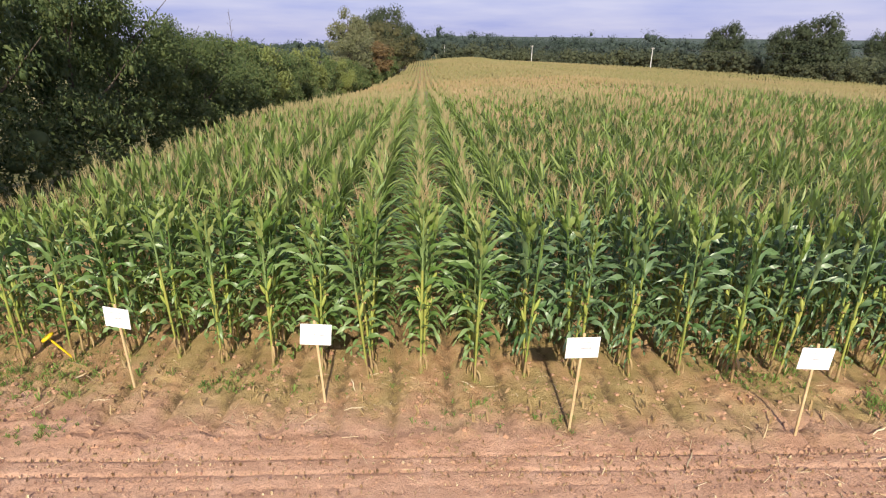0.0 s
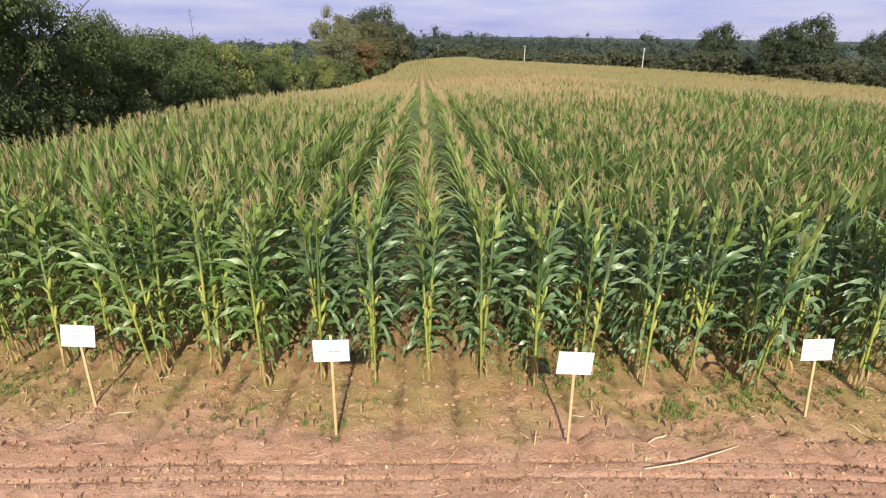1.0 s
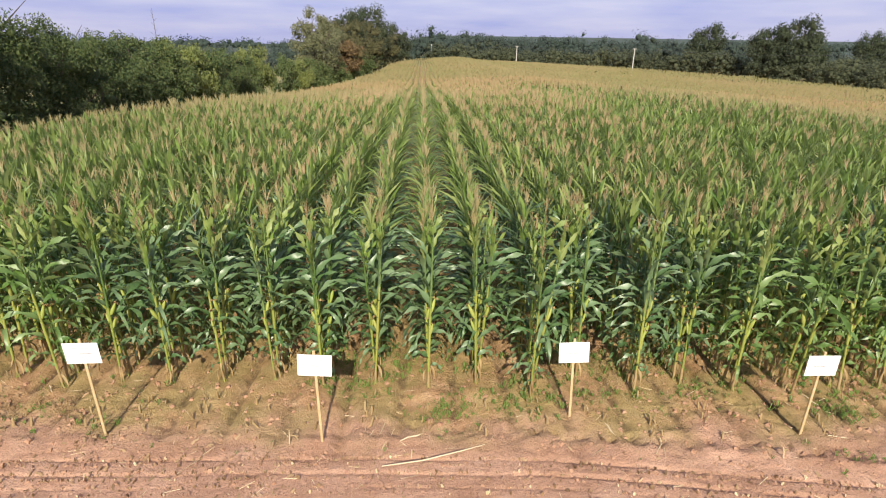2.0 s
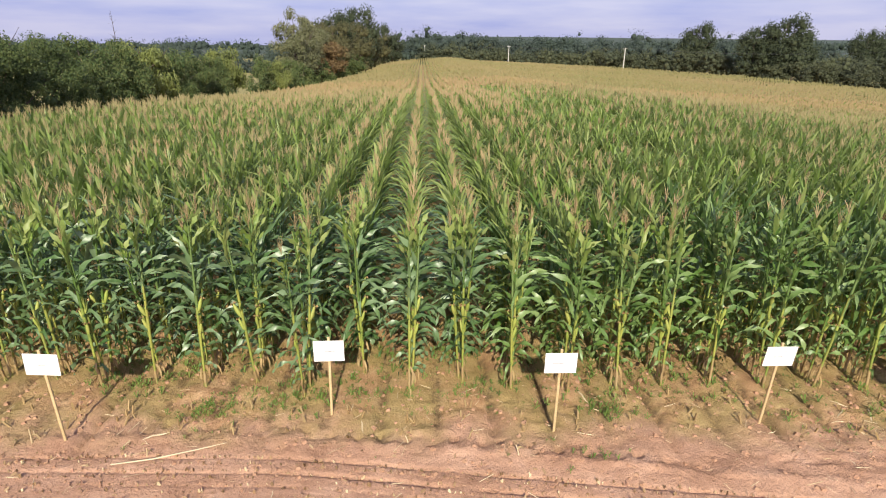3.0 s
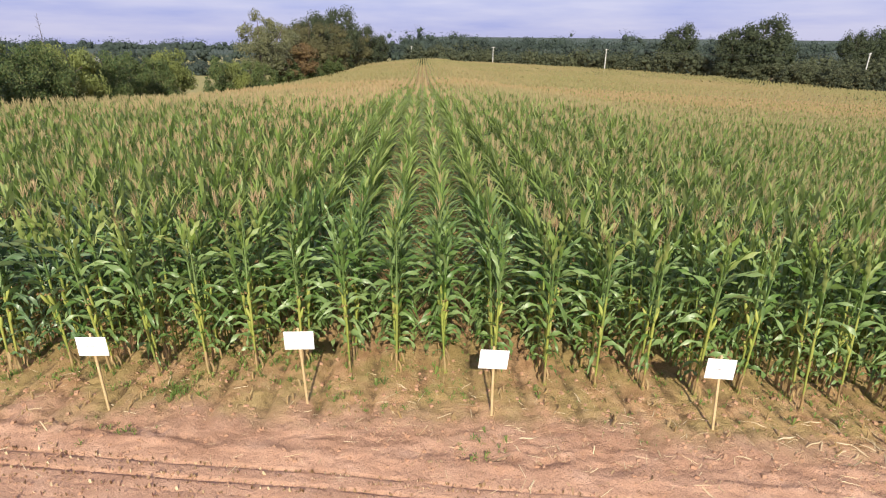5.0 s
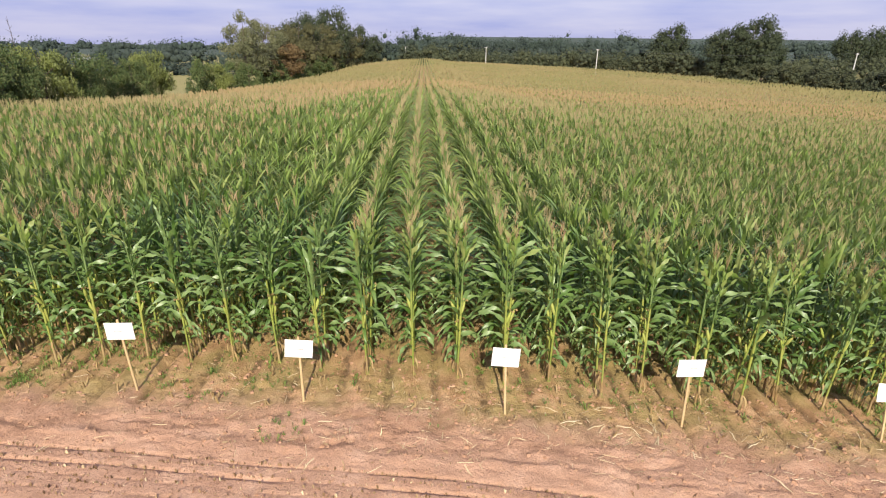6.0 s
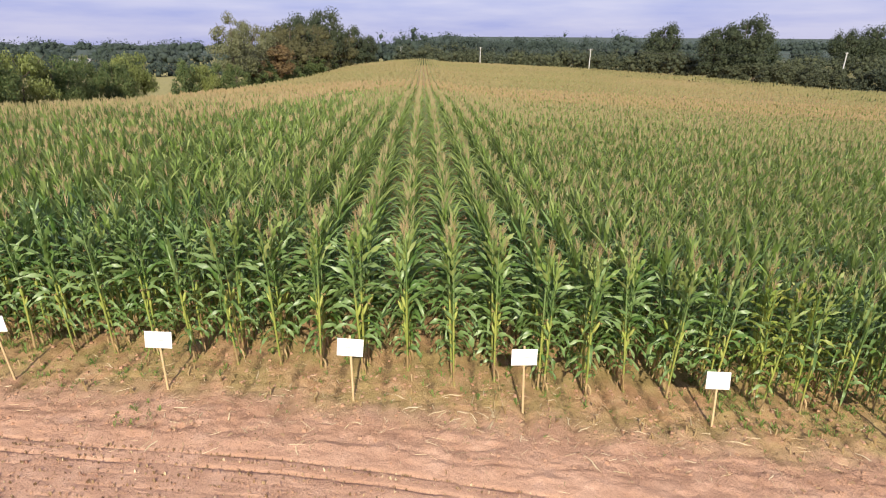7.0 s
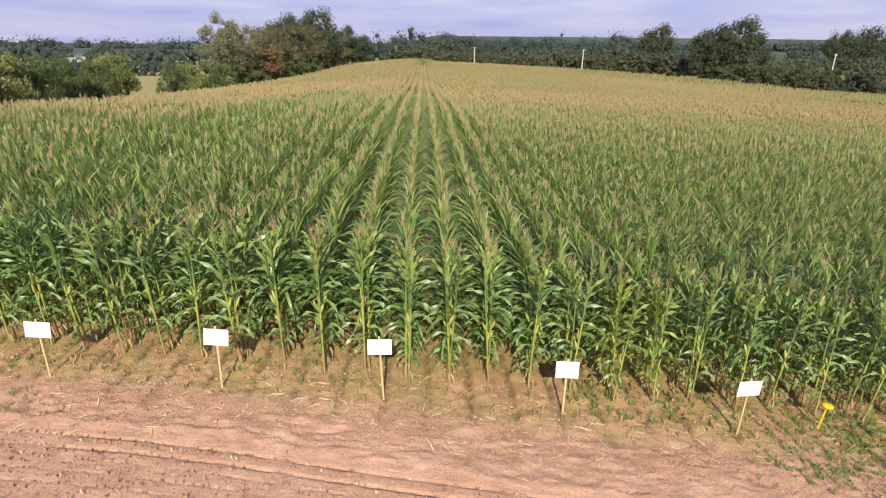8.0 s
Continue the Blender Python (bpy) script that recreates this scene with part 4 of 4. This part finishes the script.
def far_shed(x, y, w, d, h, turn):
    root = new("farm_shed")
    root.matrix_basis = pose(x, y, float(land(x, y)), 0, 0, turn)
    bm = bmesh.new()
    bmesh.ops.create_cube(bm, size=1, matrix=Matrix.Translation((0, 0, h * 0.35)) @ Matrix.Diagonal((w, d, h * 0.7, 1)))
    part("wall", from_bm("wall", bm, SHED), root)
    vs = [(-w * 0.52, -d * 0.55, h * 0.68), (w * 0.52, -d * 0.55, h * 0.68), (w * 0.52, 0, h), (-w * 0.52, 0, h), (-w * 0.52, d * 0.55, h * 0.68), (w * 0.52, d * 0.55, h * 0.68)]
    vs += [(a, b, c + 0.2) for a, b, c in vs]
    fs = [(0, 1, 2, 3), (3, 2, 5, 4), (6, 9, 8, 7), (9, 10, 11, 8), (0, 6, 7, 1), (4, 5, 11, 10), (0, 3, 9, 6), (3, 4, 10, 9), (1, 7, 8, 2), (2, 8, 11, 5)]
    part("roof", mesh_of("roof", vs, fs, [ROOF], flat=True), root)
    return tagged(root, "low pale-roofed farm shed far behind the hedge", "shed")


far_shed(-124.0, 234.0, 10.0, 8.0, 5.0, 8)


# ---- signs ----
def sign_post(x, y, z_top, yaw, lean_x, lean_y, askew, bars):
    """A white variety board nailed to a pale stake; its print is too small to read and becomes bars."""
    ground = float(top(x, y))
    h = z_top - ground
    root = new("sign_post")
    root.matrix_basis = pose(x, y, ground, lean_x, lean_y, yaw)
    bm = bmesh.new()
    bmesh.ops.create_cube(bm, size=1, matrix=Matrix.Translation((0, 0.018, (h + 0.05) / 2 - 0.05)) @ Matrix.Diagonal((0.034, 0.024, h + 0.14, 1)))
    bmesh.ops.bevel(bm, geom=list(bm.edges), offset=0.004, segments=1, affect="EDGES")
    part("stake", from_bm("stake", bm, STAKE), root, None, "pale sawn wooden stake")
    bm = bmesh.new()
    bmesh.ops.create_cube(bm, size=1, matrix=Matrix.Diagonal((0.415, 0.006, 0.297, 1)))
    bmesh.ops.bevel(bm, geom=list(bm.edges), offset=0.0015, segments=1, affect="EDGES")
    panel = part("panel", from_bm("panel", bm, PANEL), root, pose(0, 0, h - 0.153, 0, askew, 0), "white board with faint print")
    for bx, bz, bw, bh in bars:
        bm = bmesh.new()
        bmesh.ops.create_cube(bm, size=1, matrix=Matrix.Translation((bx, -0.0035, bz)) @ Matrix.Diagonal((bw, 0.001, bh, 1)))
        part("print_bar", from_bm("print_bar", bm, INK), panel)
    return tagged(root, "white variety sign board on a pale wooden stake", "sign", "variety signs along the crop")


# x, y of the foot, height of the top, yaw, lean towards and along the track, how far the board hangs askew
SIGNS = ((-4.79, -2.03, 1.28, -15, -3, -4, 5), (-1.97, -2.45, 1.2, 4, -8, -4, 9), (1.32, -3.05, 1.435, 2, 3, 1, -1), (4.2, -3.3, 1.34, 0, -1, -1, 4), (7.56, -2.81, 1.125, 0, -8, 0, -1),
         (10.62, -3.22, 1.235, 0, 0, 0, 0), (13.51, -3.16, 1.3, 2, 3, -1, 2), (16.24, -3.5, 1.11, 4, -2, 0, 6), (19.37, -3.84, 1.085, 0, -7, -1, 6), (22.17, -3.86, 0.94, 0, 0, -2, 2),
         (25.36, -4.0, 0.425, 0, -15, 5, -1), (28.44, -4.3, 0.33, 4, 1, 0, 0))
sg = random.Random(5)
for x, y, z, yaw, lx, ly, askew in SIGNS:
    w = sg.uniform(0.08, 0.16)
    sign_post(x, y, z, yaw, lx, ly, askew, ((sg.uniform(-0.05, 0.05), -0.005, w, 0.016), (-0.02, 0.075, 0.24, 0.007)))


def yellow_marker(x, y, lean, yaw):
    root = new("yellow_marker")
    root.matrix_basis = pose(x, y, float(top(x, y)) - 0.03, 0, lean, yaw)
    vs, fs = tube([(0, 0, 0), (0, 0, 0.26), (0, 0, 0.54)], (0.014, 0.016, 0.018), 6)
    part("stick", mesh_of("stick", vs, fs, [YELLOW]), root)
    vs, fs = tube([(0, 0, 0.52), (0, 0, 0.53), (0, 0, 0.56), (0, 0, 0.575)], (0.05, 0.1, 0.1, 0.06), 14)
    vs.append((0, 0, 0.579))
    fs += [(len(vs) - 1, 42 + k, 42 + (k + 1) % 14, 42 + (k + 1) % 14) for k in range(14)]
    bm = bmesh.new()
    made = [bm.verts.new(v) for v in vs]
    for f in fs:
        bm.faces.new([made[i] for i in dict.fromkeys(f)])
    part("cap", from_bm("cap", bm, YELLOW, False), root)
    return tagged(root, "bright yellow plastic marker stake with round head", "marker", "yellow markers")


yellow_marker(-6.08, -1.23, -33, 12)
yellow_marker(30.1, -4.05, 6, 0)


# ---- straw, clods, stubble and weeds ----
def scatter(name, verts, faces, material, places, label, category):
    """places: x, y, z, size, turn, tip in one joined mesh."""
    v, f = np.asarray(verts, float), np.asarray(faces)
    p = np.asarray(places, float)
    ct, st, cp, sp = np.cos(p[:, 4])[:, None], np.sin(p[:, 4])[:, None], np.cos(p[:, 5])[:, None], np.sin(p[:, 5])[:, None]
    x, y, z = v[:, 0] * p[:, 3:4], v[:, 1] * p[:, 3:4], v[:, 2] * p[:, 3:4]
    x, z = x * cp + z * sp, -x * sp + z * cp
    out = np.stack([x * ct - y * st + p[:, :1], x * st + y * ct + p[:, 1:2], z + p[:, 2:3]], -1).reshape(-1, 3)
    quads = (f[None] + (np.arange(len(p)) * len(v))[:, None, None]).reshape(-1, f.shape[1])
    return tagged(new(name, mesh_of(name, out, quads, [material], flat=True)), label, category, kind="stuff")


cg = np.random.default_rng(31)


def strewn(n, d0, d1, size0, size1, tip, power=1.0, x0=-10.0, x1=34.0, patch=0.0):
    x = cg.uniform(x0, x1, n * 3)
    d = d0 + (d1 - d0) * cg.random(n * 3) ** power
    y = edge_y(x) + d
    keep = value_noise(x * 0.9, y * 1.4, 12) > patch
    x, y = x[keep][:n], y[keep][:n]
    m = len(x)
    return np.stack([x, y, top(x, y), size0 + (size1 - size0) * cg.random(m) ** 2.5, cg.uniform(0, 6.28, m), cg.uniform(-tip, tip, m)], -1)


clod = [(-1, -0.8, -0.3), (0.9, -1, -0.3), (1.1, 0.8, -0.3), (-0.8, 1, -0.3), (-0.6, -0.5, 0.6), (0.5, -0.6, 0.75), (0.6, 0.5, 0.55), (-0.5, 0.6, 0.7)]
clod_faces = [(0, 1, 5, 4), (1, 2, 6, 5), (2, 3, 7, 6), (3, 0, 4, 7), (4, 5, 6, 7)]
scatter("clods", clod, clod_faces, CLOD, np.concatenate([strewn(2800, -3.4, -1.3, 0.007, 0.024, 0.5), strewn(4000, -1.9, 0.6, 0.008, 0.036, 0.5), strewn(160, -1.9, -0.4, 0.015, 0.042, 0.5, patch=0.45)]),
        "small crumbs and clods of dry pink soil", "soil clods")
blade = [(-0.5, -0.02, 0.006), (0.5, -0.02, 0.012), (0.5, 0.02, 0.012), (-0.5, 0.02, 0.006), (-0.5, 0, 0.03), (0.5, 0, 0.034)]
blade_faces = [(0, 1, 5, 4), (4, 5, 2, 3)]
scatter("straw_bits", blade, blade_faces, STRAW, np.concatenate([strewn(1300, -2.3, 0.2, 0.03, 0.24, 0.1), strewn(500, -5.0, -1.7, 0.02, 0.13, 0.1), strewn(420, -1.7, -0.5, 0.03, 0.22, 0.15, x0=14.0, x1=25.0)]),
        "scattered pale straw and dry maize leaf bits on the soil", "straw")
husk = [(-0.5, -0.1, 0.004), (-0.5, -0.075, 0.02), (-0.15, -0.03, 0.05), (-0.15, 0.025, 0.065), (0.2, -0.02, 0.02), (0.2, 0.035, 0.045), (0.5, 0.06, 0.05), (0.5, 0.08, 0.04)]
husk_faces = [(0, 2, 3, 1), (2, 4, 5, 3), (4, 6, 7, 5)]
scatter("leaf_litter", husk, husk_faces, STRAW, np.concatenate([strewn(300, -2.2, 0.3, 0.06, 0.36, 0.12, patch=0.4), strewn(240, -1.8, -0.2, 0.06, 0.36, 0.15, x0=13.0, x1=26.0, patch=0.45)]),
        "pale dry maize leaves and husks lying on the soil", "leaf litter")
curl = [(-0.6, -0.12, 0.02), (-0.6, 0.1, 0.16), (-0.05, 0.18, 0.26), (0.0, -0.08, 0.08), (0.55, 0.08, 0.14), (0.5, -0.12, 0.0), (0.1, 0.24, 0.0), (0.35, 0.28, 0.36)]
curl_faces = [(0, 3, 2, 1), (3, 5, 4, 2), (6, 3, 2, 7)]
scatter("crop_residue", curl, curl_faces, RESIDUE, np.concatenate([strewn(2200, -2.2, -0.3, 0.02, 0.085, 0.8, patch=0.45), strewn(1500, -1.9, -0.2, 0.02, 0.1, 0.8, x0=-9.0, x1=4.0, patch=0.3), strewn(700, -4.4, -1.9, 0.015, 0.06, 0.8)]),
        "curled brown bits of old maize leaves on the soil", "crop residue")
stub = [(-0.011, -0.011, -0.02), (0.011, -0.011, -0.02), (0.011, 0.011, -0.02), (-0.011, 0.011, -0.02), (-0.01, -0.01, 0.1), (0.012, -0.01, 0.12), (0.011, 0.01, 0.11), (-0.01, 0.011, 0.09)]
stubble = []
for x in ROWS_NEAR:
    for n in range(9):
        px, py = x + cg.uniform(-0.12, 0.12), float(edge_y(x)) - cg.uniform(0.05, 1.0)
        stubble.append((px, py, float(top(px, py)), cg.uniform(0.3, 1.1), cg.uniform(0, 6), cg.uniform(-0.6, 0.6)))
sprig = [(-0.02, 0, -0.02), (0.02, 0, -0.02), (0.016, 0.01, 0.1), (-0.012, -0.01, 0.08), (0, -0.02, -0.02), (0, 0.02, -0.02), (0.03, 0.03, 0.06), (0.02, 0.0, 0.07)]
sprig_faces = [(0, 1, 2, 3), (4, 5, 6, 7)]
specks = strewn(15000, -3.6, -2.0, 0.22, 0.68, 0.4, x0=-6.0, patch=0.0)
specks[:, 1] = track_y(specks[:, 0]) - 0.115 * np.floor(cg.random(len(specks)) ** 1.2 * 14) + cg.uniform(-0.012, 0.012, len(specks))
specks[:, 2] = top(specks[:, 0], specks[:, 1])
scatter("seedling_stubs", sprig, sprig_faces, STUB, specks[::4], "rows of tiny reddish stubs in the tilled track", "stubble")
scatter("dark_stubs", sprig, sprig_faces, RESIDUE, specks[1::3], "rows of tiny dark brown stubs in the tilled track", "stubble")
scatter("pale_stubs", sprig, sprig_faces, STRAW, specks[3::8], "rows of tiny pale stubs in the tilled track", "stubble")
scatter("stubble", stub, clod_faces, DRY, stubble, "cut brown maize stubble at the ends of the rows", "stubble")
tuft, tuft_faces = [], []
for k in range(6):
    g, r, h = k * 2.4, 0.3 + 0.8 * ((k * 37) % 10) / 10, 0.4 + 0.8 * ((k * 53) % 10) / 10
    c, s, n = math.cos(g), math.sin(g), len(tuft)
    w = 0.05 + 0.03 * (k % 3)
    tuft += [(c * 0.05 - s * 0.03, s * 0.05 + c * 0.03, 0), (c * 0.05 + s * 0.03, s * 0.05 - c * 0.03, 0),
             (c * r * 0.6 + s * w, s * r * 0.6 - c * w, h), (c * r * 0.6 - s * w, s * r * 0.6 + c * w, h), (c * r + s * 0.01, s * r - c * 0.01, h * 0.8), (c * r - s * 0.01, s * r + c * 0.01, h * 0.8)]
    tuft_faces += [(n, n + 1, n + 2, n + 3), (n + 3, n + 2, n + 4, n + 5)]
weeds = np.concatenate([strewn(900, -1.4, 0.5, 0.015, 0.06, 0.2, 0.7, patch=0.58), strewn(500, -0.5, 1.3, 0.04, 0.15, 0.3, 0.9, patch=0.33), strewn(750, -0.3, 1.2, 0.04, 0.13, 0.3, 0.8, x0=3.2, x1=13.5, patch=0.25), strewn(350, -0.6, 1.0, 0.05, 0.16, 0.3, x0=25.5, patch=0.3), strewn(130, -1.0, 0.2, 0.04, 0.13, 0.5, x0=-9.5, x1=-5.2, patch=0.4)])
# clumps of weeds at the row ends: x, y, spread, how many
for cx, cy, spread, n in ((-6.7, -1.75, 0.45, 130), (-5.6, -3.0, 0.3, 36), (-3.6, -2.0, 0.22, 40), (5.9, -2.7, 0.35, 70), (7.0, -2.5, 0.4, 60), (-0.36, -2.9, 0.3, 14), (0.4, -2.6, 0.3, 14), (1.2, -2.9, 0.2, 14), (-2.96, -1.7, 0.25, 16), (11.43, -2.8, 0.22, 50), (9.8, -2.2, 0.22, 36), (11.0, -3.65, 0.22, 12),
                          (8.06, -2.5, 0.2, 14), (15.95, -4.2, 0.2, 16), (14.1, -2.95, 0.35, 30), (15.4, -3.0, 0.3, 18), (30.6, -4.9, 0.8, 320), (31.6, -4.3, 0.8, 260), (29.4, -5.1, 0.5, 120)):
    wx, wy = cx + spread * cg.normal(size=n), cy + 0.6 * spread * cg.normal(size=n)
    weeds = np.concatenate([weeds, np.stack([wx, wy, top(wx, wy), cg.uniform(0.03, 0.1, n), cg.uniform(0, 6.28, n), cg.uniform(-0.3, 0.3, n)], -1)])
scatter("weeds", tuft, tuft_faces, WEED, weeds, "low green weeds growing between the row ends", "weeds")
vs, fs = tube([(5.0, -3.72, 0.03), (5.5, -3.66, 0.05), (6.0, -3.5, 0.05), (6.3, -3.4, 0.04)], (0.008, 0.01, 0.008, 0.004), 6)
vs = [(a, b, c + float(top(a, b))) for a, b, c in vs]
tagged(new("maize_stalk", mesh_of("maize_stalk", vs, fs, [STRAW])), "long pale dry maize stalk lying on the soil", "stalk")


def stalk_stub(x, y, height, lean, turn):
    root = tagged(new("stalk_stub"), "broken dry maize stalk standing in the soil", "stalk", "broken stalks")
    root.matrix_basis = pose(x, y, float(top(x, y)) - 0.02, 0, lean, turn)
    vs, fs = tube([(0, 0, 0), (0.004, 0, height * 0.6), (0.0, 0.003, height)], (0.009, 0.008, 0.006), 6)
    part("stem", mesh_of("stem", vs, fs, [STRAW]), root)
    vs, fs = leaf_strip(height * 0.7, 0.022, 40, 165, 4, 0.5, 0.8)
    part("dry_leaf", mesh_of("dry_leaf", vs, fs, [DRY]), root, pose(0, 0, height * 0.55), "withered brown leaf")


for x, y, height, lean, turn in ((3.78, -3.3, 0.24, 3, 0), (10.06, -3.7, 0.2, -16, 20), (8.65, -3.35, 0.15, -14, 10), (1.5, -3.85, 0.12, 12, 0), (5.35, -3.55, 0.14, 8, 40), (-4.9, -2.5, 0.16, 10, 0), (17.5, -4.3, 0.13, 20, 60)):
    stalk_stub(x, y, height, lean, turn)
